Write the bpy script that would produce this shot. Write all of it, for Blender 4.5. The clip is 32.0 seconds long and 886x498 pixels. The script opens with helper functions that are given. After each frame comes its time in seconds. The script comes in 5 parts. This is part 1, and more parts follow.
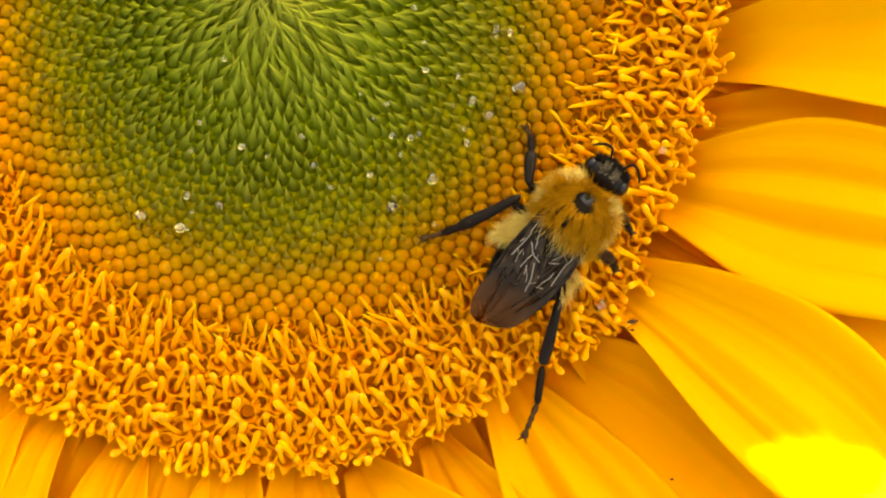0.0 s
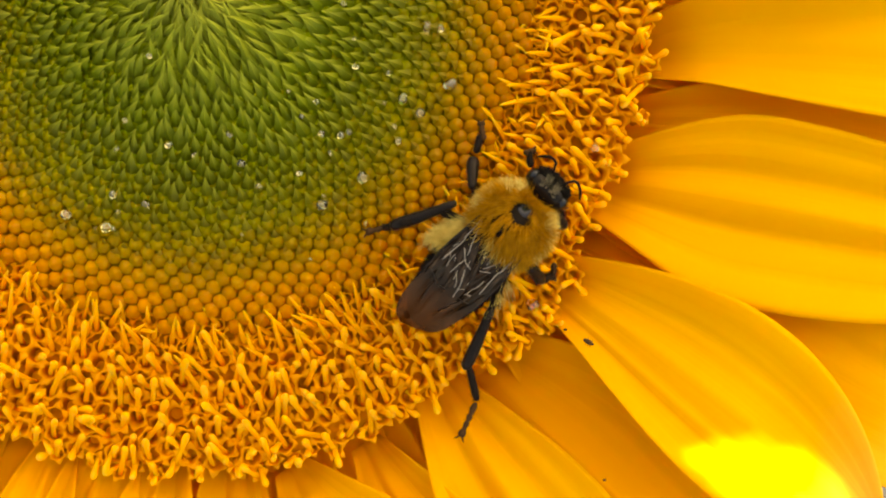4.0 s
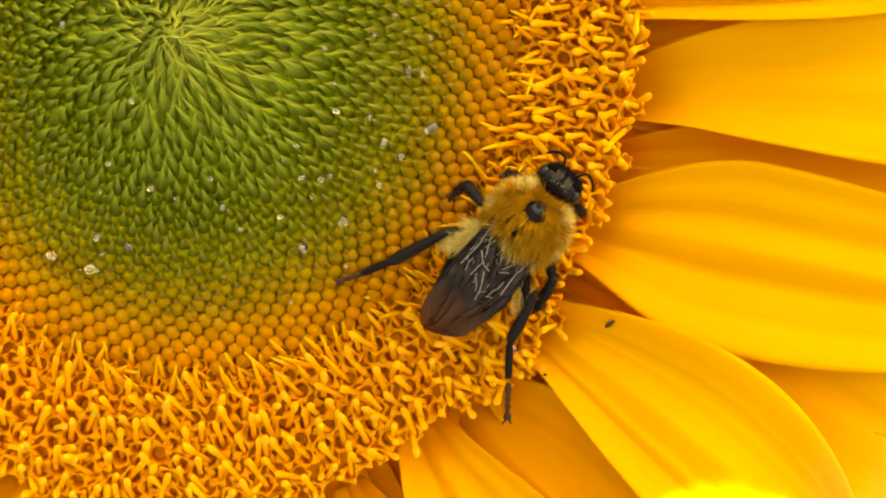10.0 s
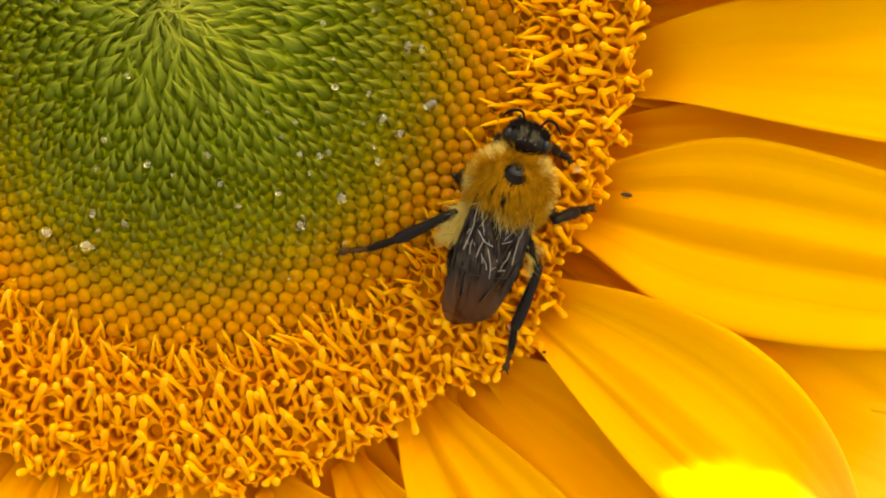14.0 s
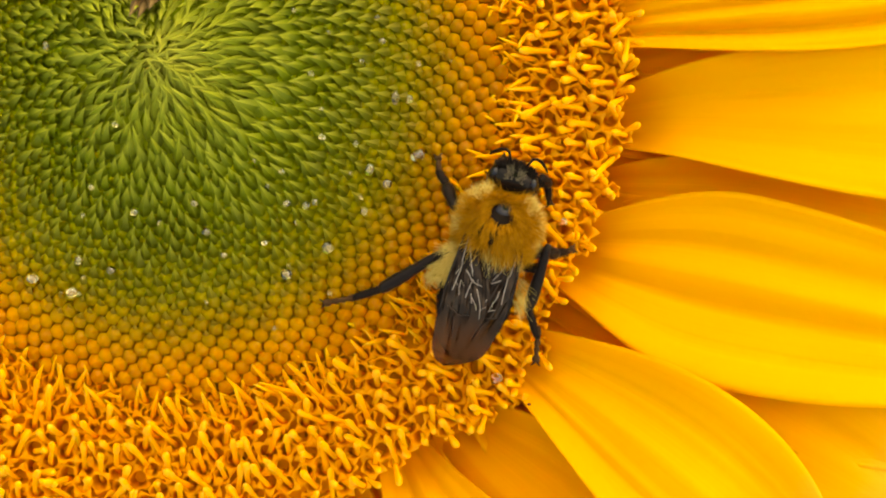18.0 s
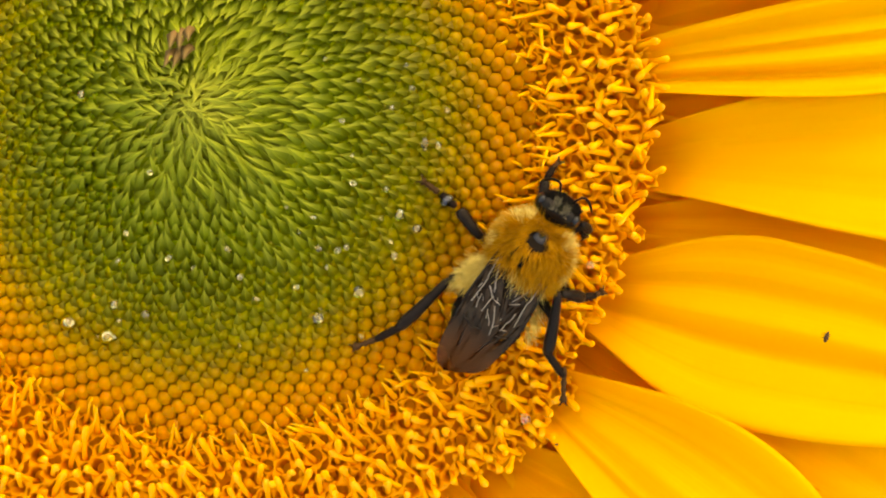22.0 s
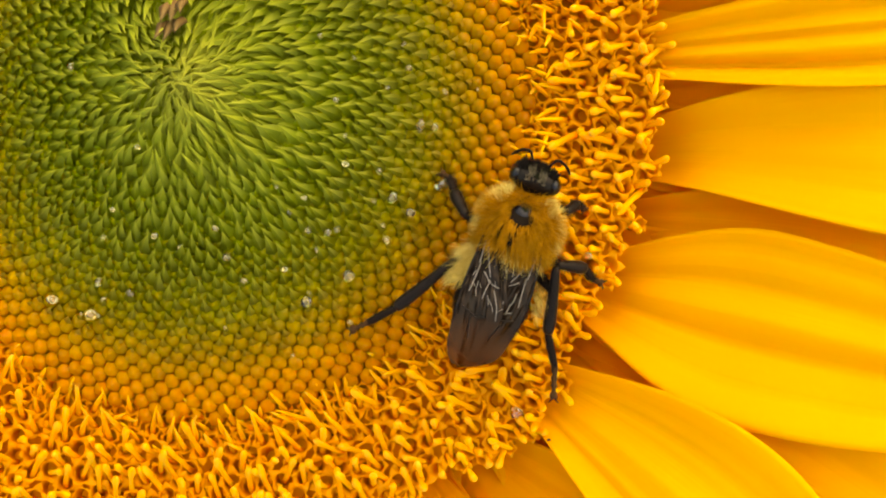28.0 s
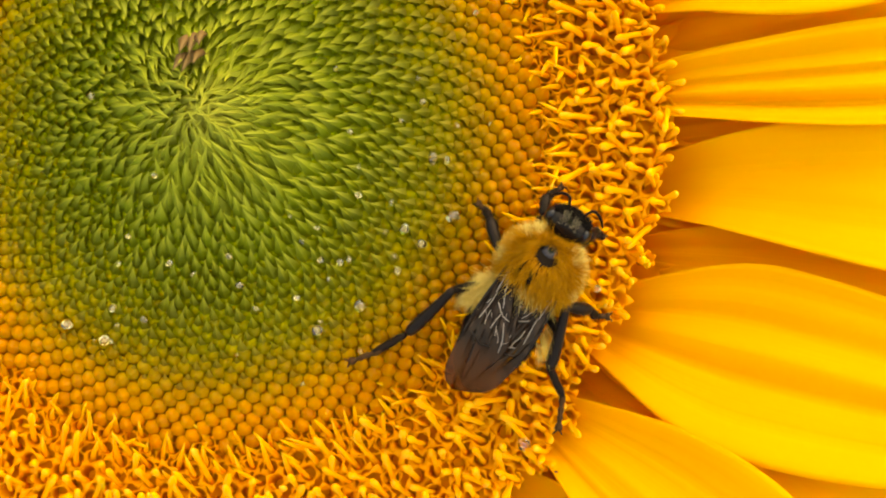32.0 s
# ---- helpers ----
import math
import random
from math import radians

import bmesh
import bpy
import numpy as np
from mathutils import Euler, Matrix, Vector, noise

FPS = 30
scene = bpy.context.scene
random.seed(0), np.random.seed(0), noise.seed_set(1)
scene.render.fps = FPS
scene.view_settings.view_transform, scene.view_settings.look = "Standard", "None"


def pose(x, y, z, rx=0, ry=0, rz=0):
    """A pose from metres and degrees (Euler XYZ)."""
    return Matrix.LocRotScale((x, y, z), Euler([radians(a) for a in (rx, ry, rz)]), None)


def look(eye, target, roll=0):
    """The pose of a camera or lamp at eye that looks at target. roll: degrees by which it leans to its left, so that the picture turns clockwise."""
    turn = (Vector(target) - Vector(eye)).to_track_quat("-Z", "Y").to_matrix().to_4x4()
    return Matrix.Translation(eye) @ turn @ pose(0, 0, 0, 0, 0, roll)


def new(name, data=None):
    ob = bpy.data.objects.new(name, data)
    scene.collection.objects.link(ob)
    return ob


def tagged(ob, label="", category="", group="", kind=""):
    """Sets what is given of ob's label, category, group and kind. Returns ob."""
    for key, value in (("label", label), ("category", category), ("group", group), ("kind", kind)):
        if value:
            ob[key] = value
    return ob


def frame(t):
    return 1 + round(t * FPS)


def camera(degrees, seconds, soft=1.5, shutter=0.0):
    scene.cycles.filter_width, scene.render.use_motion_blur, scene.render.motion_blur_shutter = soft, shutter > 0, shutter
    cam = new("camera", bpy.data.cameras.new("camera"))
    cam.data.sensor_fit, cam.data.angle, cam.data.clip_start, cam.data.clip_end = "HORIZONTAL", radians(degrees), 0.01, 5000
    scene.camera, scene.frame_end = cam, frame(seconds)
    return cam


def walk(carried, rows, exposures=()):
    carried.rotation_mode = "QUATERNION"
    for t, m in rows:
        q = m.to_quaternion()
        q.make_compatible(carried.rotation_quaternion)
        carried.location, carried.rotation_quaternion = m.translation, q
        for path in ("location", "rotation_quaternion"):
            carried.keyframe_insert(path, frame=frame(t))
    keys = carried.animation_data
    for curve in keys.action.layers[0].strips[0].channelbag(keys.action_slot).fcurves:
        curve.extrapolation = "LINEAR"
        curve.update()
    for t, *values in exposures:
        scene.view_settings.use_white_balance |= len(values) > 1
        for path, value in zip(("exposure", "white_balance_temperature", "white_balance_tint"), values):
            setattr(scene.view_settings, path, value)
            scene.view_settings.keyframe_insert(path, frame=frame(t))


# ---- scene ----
cam = camera(38, 32.0, soft=2.0)
CAM_ROWS = [
    (0, pose(0.01273, -0.02131, 0.09201, 2.261, 0.618, -0.603)),
    (0.5, pose(0.01346, -0.02032, 0.09159, 1.574, -0.594, -1.236)),
    (1, pose(0.01462, -0.02217, 0.09143, 2.507, 0.455, -0.893)),
    (1.5, pose(0.01583, -0.02181, 0.09127, 2.100, -0.578, -1.237)),
    (2, pose(0.01541, -0.02340, 0.09019, 1.852, 0.165, -1.331)),
    (2.5, pose(0.01572, -0.02356, 0.08991, 1.371, -0.521, -1.250)),
    (3, pose(0.01767, -0.02309, 0.08932, 1.485, -0.454, -1.094)),
    (3.5, pose(0.01554, -0.02160, 0.09004, 1.715, -0.797, -0.860)),
    (5.5, pose(0.01564, -0.01915, 0.09216, 1.171, 0.268, -0.724)),
    (6, pose(0.01806, -0.02098, 0.09106, 1.657, 0.598, -0.945)),
    (6.5, pose(0.01980, -0.02153, 0.09053, 1.892, 1.228, -0.648)),
    (7, pose(0.01981, -0.02097, 0.09042, 1.276, 0.503, -0.895)),
    (7.5, pose(0.01869, -0.02014, 0.09087, 1.492, 0.870, -0.469)),
    (8, pose(0.01741, -0.01895, 0.09167, 1.259, 0.153, -0.658)),
    (8.5, pose(0.01749, -0.01833, 0.09318, 1.160, 0.087, -0.724)),
    (9, pose(0.01945, -0.01875, 0.09253, 1.289, 1.252, -0.504)),
    (9.5, pose(0.02025, -0.01806, 0.09157, 1.112, 1.476, -0.558)),
    (10, pose(0.02048, -0.01683, 0.09113, 1.337, 1.534, -0.314)),
    (10.5, pose(0.02085, -0.01730, 0.09126, 1.000, 1.516, -0.188)),
    (11, pose(0.02041, -0.01775, 0.09148, 1.033, 1.078, -0.220)),
    (11.5, pose(0.01884, -0.01833, 0.09168, 1.460, 0.895, -0.102)),
    (12, pose(0.02226, -0.01779, 0.09089, 1.382, 0.943, -0.261)),
    (12.5, pose(0.02255, -0.01744, 0.08957, 0.921, 1.324, -0.115)),
    (13, pose(0.02089, -0.01723, 0.08975, 1.016, 1.230, 0.112)),
    (13.5, pose(0.01961, -0.01638, 0.09044, 0.605, 1.114, -0.018)),
    (14, pose(0.01917, -0.01680, 0.09069, 0.306, 0.671, -0.251)),
    (14.5, pose(0.01839, -0.01648, 0.09115, 0.304, 0.876, -0.119)),
    (16.5, pose(0.01928, -0.01273, 0.09127, -0.258, 1.180, 0.142)),
    (17, pose(0.01925, -0.01341, 0.09111, 0.210, 1.085, 0.276)),
    (17.5, pose(0.02131, -0.01325, 0.09101, 0.448, 1.207, 0.299)),
    (18, pose(0.02091, -0.01406, 0.09051, 0.843, 1.148, 0.417)),
    (18.5, pose(0.02141, -0.01390, 0.08975, 0.689, 1.539, 0.273)),
    (19, pose(0.01994, -0.01262, 0.09003, 0.810, 1.536, 0.534)),
    (19.5, pose(0.01927, -0.01190, 0.09016, 0.384, 1.448, 0.573)),
    (20, pose(0.01876, -0.01178, 0.09173, 0.966, 1.115, 0.423)),
    (20.5, pose(0.01865, -0.01107, 0.09196, 1.120, 1.275, 0.506)),
    (21, pose(0.01790, -0.01063, 0.09167, 0.719, 1.578, 0.470)),
    (21.5, pose(0.01879, -0.01058, 0.09137, 0.380, 1.732, 0.364)),
    (22, pose(0.01914, -0.01018, 0.09211, 0.323, 1.317, 0.288)),
    (22.5, pose(0.01885, -0.01056, 0.09186, 0.724, 1.742, 0.496)),
    (23, pose(0.01978, -0.01127, 0.09114, 0.432, 1.782, 0.509)),
    (23.5, pose(0.01821, -0.01141, 0.09128, 0.399, 1.886, 0.522)),
    (24, pose(0.01947, -0.01118, 0.09113, 0.171, 1.592, 0.371)),
    (24.5, pose(0.01703, -0.01089, 0.09130, 0.213, 1.236, 0.694)),
    (25, pose(0.01863, -0.01187, 0.09139, 0.122, 1.791, 0.604)),
    (25.5, pose(0.02014, -0.01278, 0.09011, 0.554, 1.952, 0.706)),
    (27.5, pose(0.02032, -0.01281, 0.08960, 0.789, 2.984, 1.663)),
    (28, pose(0.02172, -0.01219, 0.08930, 1.071, 2.692, 1.840)),
    (28.5, pose(0.02246, -0.01258, 0.08951, 1.827, 3.209, 2.449)),
    (29, pose(0.02319, -0.01481, 0.08958, 3.052, 2.706, 2.531)),
    (29.5, pose(0.02326, -0.01496, 0.08883, 3.197, 3.423, 2.961)),
    (30, pose(0.02200, -0.01442, 0.08849, 2.354, 2.014, 2.641)),
    (30.5, pose(0.02317, -0.01407, 0.08844, 2.200, 2.365, 2.749)),
    (31, pose(0.01981, -0.01347, 0.08897, 2.904, 2.379, 3.127)),
    (31.5, pose(0.02091, -0.01242, 0.09079, 2.861, 1.901, 2.517)),
    (32, pose(0.02212, -0.01339, 0.09024, 3.268, 3.328, 2.693)),
]
walk(cam, CAM_ROWS, exposures=((0, 2.08, 9600, 10), (1, 2.08, 9600, 10), (2, 1.90, 9600, 10), (3.5, 1.76, 9600, 10), (6, 1.94, 9600, 10), (7, 1.88, 9600, 10), (9, 2.00, 9600, 10), (14, 1.86, 9600, 10), (18, 2.00, 9600, 10), (24, 2.12, 9600, 10), (29, 2.02, 9600, 10), (31, 2.02, 9600, 10), (32, 2.14, 9600, 10)))

# ---- world, light, exposure ----
MM = 0.001
SUN_EL, SUN_AZ = 50.0, 60.0          # degrees; azimuth from +x, counter-clockwise
world = bpy.data.worlds.new("daylight")
scene.world = world
world.use_nodes = True
wn = world.node_tree.nodes
sky = wn.new("ShaderNodeTexSky")
sky.sky_type = 'NISHITA'
sky.sun_disc = False
sky.sun_elevation = radians(SUN_EL)
sky.sun_rotation = radians(90 - SUN_AZ)
sky.dust_density = 6.0
wn["Background"].inputs[1].default_value = 0.15
world.node_tree.links.new(sky.outputs[0], wn["Background"].inputs[0])
sun_way = Vector((math.cos(radians(SUN_EL)) * math.cos(radians(SUN_AZ)), math.cos(radians(SUN_EL)) * math.sin(radians(SUN_AZ)), math.sin(radians(SUN_EL))))
sun = new("sun", bpy.data.lights.new("sun", 'SUN'))
sun.data.energy, sun.data.angle, sun.data.color = 5.0, radians(0.5), (1.0, 0.96, 0.90)
sun.matrix_world = look(sun_way * 3.0, (0, 0, 0))


# ---- materials ----
def material(name, colour, rough=0.5, metallic=0.0, spec=0.5):
    m = bpy.data.materials.new(name)
    m.use_nodes = True
    p = m.node_tree.nodes["Principled BSDF"]
    p.inputs["Base Color"].default_value = (*colour, 1)
    p.inputs["Roughness"].default_value = rough
    p.inputs["Metallic"].default_value = metallic
    p.inputs["Specular IOR Level"].default_value = spec
    return m


def node(m, kind, **values):
    n = m.node_tree.nodes.new(kind)
    for k, v in values.items():
        n.inputs[k.replace("_", " ")].default_value = v
    return n


def wire(m, a, b):
    m.node_tree.links.new(a, b)


def mix_colours(m, fac, a, b):
    """A colour mix node; fac, a and b are sockets or values."""
    n = m.node_tree.nodes.new("ShaderNodeMix")
    n.data_type = 'RGBA'
    for socket, v in ((n.inputs[0], fac), (n.inputs[6], a), (n.inputs[7], b)):
        if isinstance(v, bpy.types.NodeSocket):
            wire(m, v, socket)
        elif isinstance(v, (int, float)):
            socket.default_value = v
        else:
            socket.default_value = (*v, 1)
    return n.outputs[2]


def ramp(m, fac, stops):
    n = m.node_tree.nodes.new("ShaderNodeValToRGB")
    el = n.color_ramp.elements
    while len(el) < len(stops):
        el.new(0.5)
    for e, (p, c) in zip(el, stops):
        e.position, e.color = p, (*c, 1)
    wire(m, fac, n.inputs[0])
    return n.outputs[0]


def noise_of(m, scale, detail=4.0, stretch=None, source="Object"):
    tc = m.node_tree.nodes.new("ShaderNodeTexCoord")
    n = node(m, "ShaderNodeTexNoise", Scale=scale, Detail=detail)
    if stretch:
        mp = m.node_tree.nodes.new("ShaderNodeMapping")
        mp.inputs["Scale"].default_value = stretch
        wire(m, tc.outputs[source], mp.inputs[0])
        wire(m, mp.outputs[0], n.inputs["Vector"])
    else:
        wire(m, tc.outputs[source], n.inputs["Vector"])
    return n.outputs["Fac"]


def bump(m, height, strength=0.3, distance=0.0001):
    b = node(m, "ShaderNodeBump", Strength=strength, Distance=distance)
    wire(m, height, b.inputs["Height"])
    wire(m, b.outputs[0], m.node_tree.nodes["Principled BSDF"].inputs["Normal"])
    return b.outputs[0]


def base(m, socket):
    wire(m, socket, m.node_tree.nodes["Principled BSDF"].inputs["Base Color"])


def map_range(m, v, lo, hi):
    n = m.node_tree.nodes.new("ShaderNodeMapRange")
    n.inputs[1].default_value, n.inputs[2].default_value = lo, hi
    wire(m, v, n.inputs[0])
    return n.outputs[0]


def disc_radius(m):
    """Distance from the flower's axis, in metres."""
    g = m.node_tree.nodes.new("ShaderNodeNewGeometry")
    s = m.node_tree.nodes.new("ShaderNodeVectorMath")
    s.operation = 'MULTIPLY'
    s.inputs[1].default_value = (1, 1, 0)
    wire(m, g.outputs["Position"], s.inputs[0])
    d = m.node_tree.nodes.new("ShaderNodeVectorMath")
    d.operation = 'LENGTH'
    wire(m, s.outputs[0], d.inputs[0])
    return d.outputs["Value"]


def height_of(m):
    """The second UV coordinate: 0 at a piece's foot, 1 at its tip."""
    tc = m.node_tree.nodes.new("ShaderNodeTexCoord")
    s = m.node_tree.nodes.new("ShaderNodeSeparateXYZ")
    wire(m, tc.outputs["UV"], s.inputs[0])
    return s.outputs[1]


def with_translucency(m, colour, share):
    nt = m.node_tree
    p, out = nt.nodes["Principled BSDF"], nt.nodes["Material Output"]
    t = nt.nodes.new("ShaderNodeBsdfTranslucent")
    if isinstance(colour, bpy.types.NodeSocket):
        wire(m, colour, t.inputs["Color"])
    else:
        t.inputs["Color"].default_value = (*colour, 1)
    mx = nt.nodes.new("ShaderNodeMixShader")
    mx.inputs[0].default_value = share
    wire(m, p.outputs[0], mx.inputs[1])
    wire(m, t.outputs[0], mx.inputs[2])
    wire(m, mx.outputs[0], out.inputs["Surface"])


def fleshy(m, radius, scale):
    """Soft plant tissue that lets light seep through it."""
    p = m.node_tree.nodes["Principled BSDF"]
    p.inputs["Subsurface Weight"].default_value = 0.85
    p.inputs["Subsurface Radius"].default_value = radius
    p.inputs["Subsurface Scale"].default_value = scale


# petals: deep yellow, more orange at the foot, fine lengthwise veins
PETAL = material("ray_petal", (0.9, 0.45, 0.004), 0.6, spec=0.12)
v_along = height_of(PETAL)
# the paler tips put the sun patch's washed-out glare into the colour
c = ramp(PETAL, v_along, [(0.0, (0.82, 0.32, 0.001)), (0.2, (0.90, 0.42, 0.001)), (0.55, (0.93, 0.505, 0.006)), (0.70, (0.93, 0.535, 0.02)), (0.85, (0.93, 0.58, 0.06)), (1.0, (0.93, 0.61, 0.09))])
blotch = noise_of(PETAL, 70, 3)
c = mix_colours(PETAL, map_range(PETAL, blotch, 0.40, 0.9), c, (0.87, 0.42, 0.004))
each = PETAL.node_tree.nodes.new("ShaderNodeObjectInfo")
c = mix_colours(PETAL, map_range(PETAL, each.outputs["Random"], 0.0, 2.5), c, (0.86, 0.37, 0.002))
base(PETAL, c)
tcp = PETAL.node_tree.nodes.new("ShaderNodeTexCoord")
mpp = PETAL.node_tree.nodes.new("ShaderNodeMapping")
mpp.inputs["Scale"].default_value = (34, 1.6, 1)
vein = node(PETAL, "ShaderNodeTexNoise", Scale=1.0, Detail=3.0)
wire(PETAL, tcp.outputs["UV"], mpp.inputs[0])
wire(PETAL, mpp.outputs[0], vein.inputs["Vector"])
bump(PETAL, vein.outputs["Fac"], 0.3, 0.00014)
with_translucency(PETAL, (1.0, 0.48, 0.001), 0.30)

# florets of the disc: green in the middle, ripening to orange at the rim
RIPE = [(0.0, (0.40, 0.40, 0.045)), (0.14, (0.29, 0.33, 0.022)), (0.30, (0.165, 0.205, 0.005)), (0.43, (0.14, 0.15, 0.003)), (0.54, (0.185, 0.155, 0.0025)), (0.635, (0.27, 0.143, 0.0025)), (0.71, (0.38, 0.145, 0.0025)), (1.0, (0.50, 0.155, 0.003))]


def floret_material(name, tip, rough, lo=0.45, hi=1.0, spec=0.3):
    m = material(name, (0.3, 0.3, 0.02), rough, spec=spec)
    c = ramp(m, map_range(m, disc_radius(m), 0.0, 0.030), RIPE)
    geo = m.node_tree.nodes.new("ShaderNodeNewGeometry")
    obi = m.node_tree.nodes.new("ShaderNodeObjectInfo")
    add = m.node_tree.nodes.new("ShaderNodeMath")
    add.operation = 'ADD'
    wire(m, geo.outputs["Random Per Island"], add.inputs[0])
    wire(m, obi.outputs["Random"], add.inputs[1])
    hsv = node(m, "ShaderNodeHueSaturation")
    scale = m.node_tree.nodes.new("ShaderNodeMath")
    scale.operation = 'MULTIPLY_ADD'
    wire(m, add.outputs[0], scale.inputs[0])
    scale.inputs[1].default_value, scale.inputs[2].default_value = 0.30, 0.70
    wire(m, scale.outputs[0], hsv.inputs["Value"])
    wire(m, c, hsv.inputs["Color"])
    tip = ramp(m, map_range(m, disc_radius(m), 0.0, 0.030), tip) if isinstance(tip, list) else tip
    c = mix_colours(m, map_range(m, height_of(m), lo, hi), hsv.outputs[0], tip)
    base(m, c)
    bump(m, noise_of(m, 2200, 3), 0.45, 0.00007)
    return m, c


BRACT, c = floret_material("green_bract", [(0.0, (0.62, 0.62, 0.06)), (0.45, (0.50, 0.50, 0.03)), (0.55, (0.44, 0.36, 0.015)), (0.66, (0.48, 0.27, 0.010))], 0.5, 0.5, 1.5, spec=0.2)
with_translucency(BRACT, c, 0.28)
BUD, c = floret_material("floret_bud", (0.50, 0.23, 0.006), 0.42, 0.85, 3.5, spec=0.06)
fleshy(BUD, (1.0, 0.6, 0.1), 0.0005)
LOBE = material("corolla_lobe", (0.80, 0.36, 0.006), 0.6, spec=0.12)
# dark red towards the foot: the shade inside the funnels, put into the colour
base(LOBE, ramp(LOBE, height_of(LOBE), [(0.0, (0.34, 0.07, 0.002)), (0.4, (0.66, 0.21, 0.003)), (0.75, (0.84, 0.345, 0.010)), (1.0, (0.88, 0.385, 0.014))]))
bump(LOBE, noise_of(LOBE, 3500, 2), 0.3, 0.00005)
with_translucency(LOBE, (1.0, 0.50, 0.015), 0.3)
ANTHER = material("anther_rod", (0.85, 0.42, 0.01), 0.8, spec=0.04)
base(ANTHER, mix_colours(ANTHER, height_of(ANTHER), (0.82, 0.325, 0.006), (0.84, 0.385, 0.022)))
bump(ANTHER, noise_of(ANTHER, 5000, 2), 0.4, 0.00006)
fleshy(ANTHER, (1.0, 0.6, 0.15), 0.0005)
BED = material("disc_bed", (0.2, 0.12, 0.01), 0.9, spec=0.03)
base(BED, ramp(BED, map_range(BED, disc_radius(BED), 0.0, 0.036), [(0, (0.22, 0.27, 0.012)), (0.45, (0.16, 0.17, 0.005)), (0.60, (0.40, 0.17, 0.003)), (0.75, (0.70, 0.26, 0.004)), (1, (0.80, 0.30, 0.004))]))
WITHERED = material("withered_bract", (0.26, 0.13, 0.03), 0.7)
base(WITHERED, mix_colours(WITHERED, height_of(WITHERED), (0.16, 0.075, 0.012), (0.20, 0.12, 0.02)))
STALK = material("stalk_green", (0.10, 0.16, 0.03), 0.6)
bump(STALK, noise_of(STALK, 300, 3), 0.4, 0.0004)
# green of the unseen screen added to keep the sun off the flower
SHADE_SCREEN = material("shade_screen_green", (0.06, 0.12, 0.02), 0.5)
base(SHADE_SCREEN, mix_colours(SHADE_SCREEN, noise_of(SHADE_SCREEN, 40, 4), (0.05, 0.11, 0.015), (0.08, 0.15, 0.03)))
with_translucency(SHADE_SCREEN, (0.15, 0.28, 0.03), 0.2)
GROUND = material("paving", (0.055, 0.05, 0.045), 0.9)
base(GROUND, mix_colours(GROUND, noise_of(GROUND, 9, 8), (0.028, 0.028, 0.024), (0.042, 0.042, 0.036)))
bump(GROUND, noise_of(GROUND, 120, 6), 0.5, 0.003)


def fur_material(name, a, b):
    m = material(name, a, 0.6, spec=0.08)
    g = m.node_tree.nodes.new("ShaderNodeNewGeometry")
    base(m, mix_colours(m, g.outputs["Random Per Island"], a, b))
    return m


FUR_GOLD = fur_material("golden_fur", (0.34, 0.135, 0.003), (0.72, 0.34, 0.018))
FUR_GREY = fur_material("grey_fur", (0.10, 0.08, 0.05), (0.34, 0.28, 0.16))
FUR_PALE = fur_material("pale_yellow_fur", (0.60, 0.40, 0.07), (0.90, 0.68, 0.20))
FUR_BLACK = fur_material("black_fur", (0.006, 0.005, 0.004), (0.022, 0.015, 0.010))
FOOT = material("brown_cuticle", (0.055, 0.026, 0.010), 0.5, spec=0.08)
bump(FOOT, noise_of(FOOT, 3500, 3), 0.3, 0.00005)
def warm_gloss(m):
    m.node_tree.nodes["Principled BSDF"].inputs["Specular Tint"].default_value = (1.0, 0.78, 0.55, 1)


PADDLE = material("polished_cuticle", (0.012, 0.009, 0.008), 0.28, spec=0.12)
bump(PADDLE, noise_of(PADDLE, 1800, 3), 0.25, 0.00006)
CUTICLE = material("black_cuticle", (0.012, 0.008, 0.006), 0.42, spec=0.07)
bump(CUTICLE, noise_of(CUTICLE, 3500, 3), 0.25, 0.00005)
HEAD = material("glossy_cuticle", (0.008, 0.007, 0.006), 0.14, spec=0.2)
bump(HEAD, noise_of(HEAD, 2500, 3), 0.3, 0.00006)
warm_gloss(CUTICLE)
warm_gloss(PADDLE)
warm_gloss(FOOT)
warm_gloss(HEAD)
EYE = material("compound_eye", (0.008, 0.008, 0.009), 0.12, spec=0.35)
WING = material("smoky_wing", (0.030, 0.017, 0.012), 0.17, spec=0.36)
base(WING, mix_colours(WING, noise_of(WING, 500, 3), (0.007, 0.004, 0.0025), (0.018, 0.009, 0.004)))
warm_gloss(WING)
tcw = WING.node_tree.nodes.new("ShaderNodeTexCoord")
mpw = WING.node_tree.nodes.new("ShaderNodeMapping")
mpw.inputs["Scale"].default_value = (10, 2.2, 1)
pleat = node(WING, "ShaderNodeTexNoise", Scale=1.0, Detail=1.0)
wire(WING, tcw.outputs["UV"], mpw.inputs[0])
wire(WING, mpw.outputs[0], pleat.inputs["Vector"])
bump(WING, pleat.outputs["Fac"], 0.8, 0.0006)
tan = mix_colours(WING, map_range(WING, height_of(WING), 0.60, 0.92), WING.node_tree.nodes["Principled BSDF"].inputs["Base Color"].links[0].from_socket, (0.125, 0.045, 0.014))
base(WING, tan)
nt = WING.node_tree
clear = nt.nodes.new("ShaderNodeBsdfTransparent")
clear.inputs[0].default_value = (0.52, 0.38, 0.27, 1)
mx = nt.nodes.new("ShaderNodeMixShader")
mx.inputs[0].default_value = 0.05
wire(WING, nt.nodes["Principled BSDF"].outputs[0], mx.inputs[1])
wire(WING, clear.outputs[0], mx.inputs[2])
thin = map_range(WING, height_of(WING), 0.5, 0.9)
half = node(WING, "ShaderNodeMath")
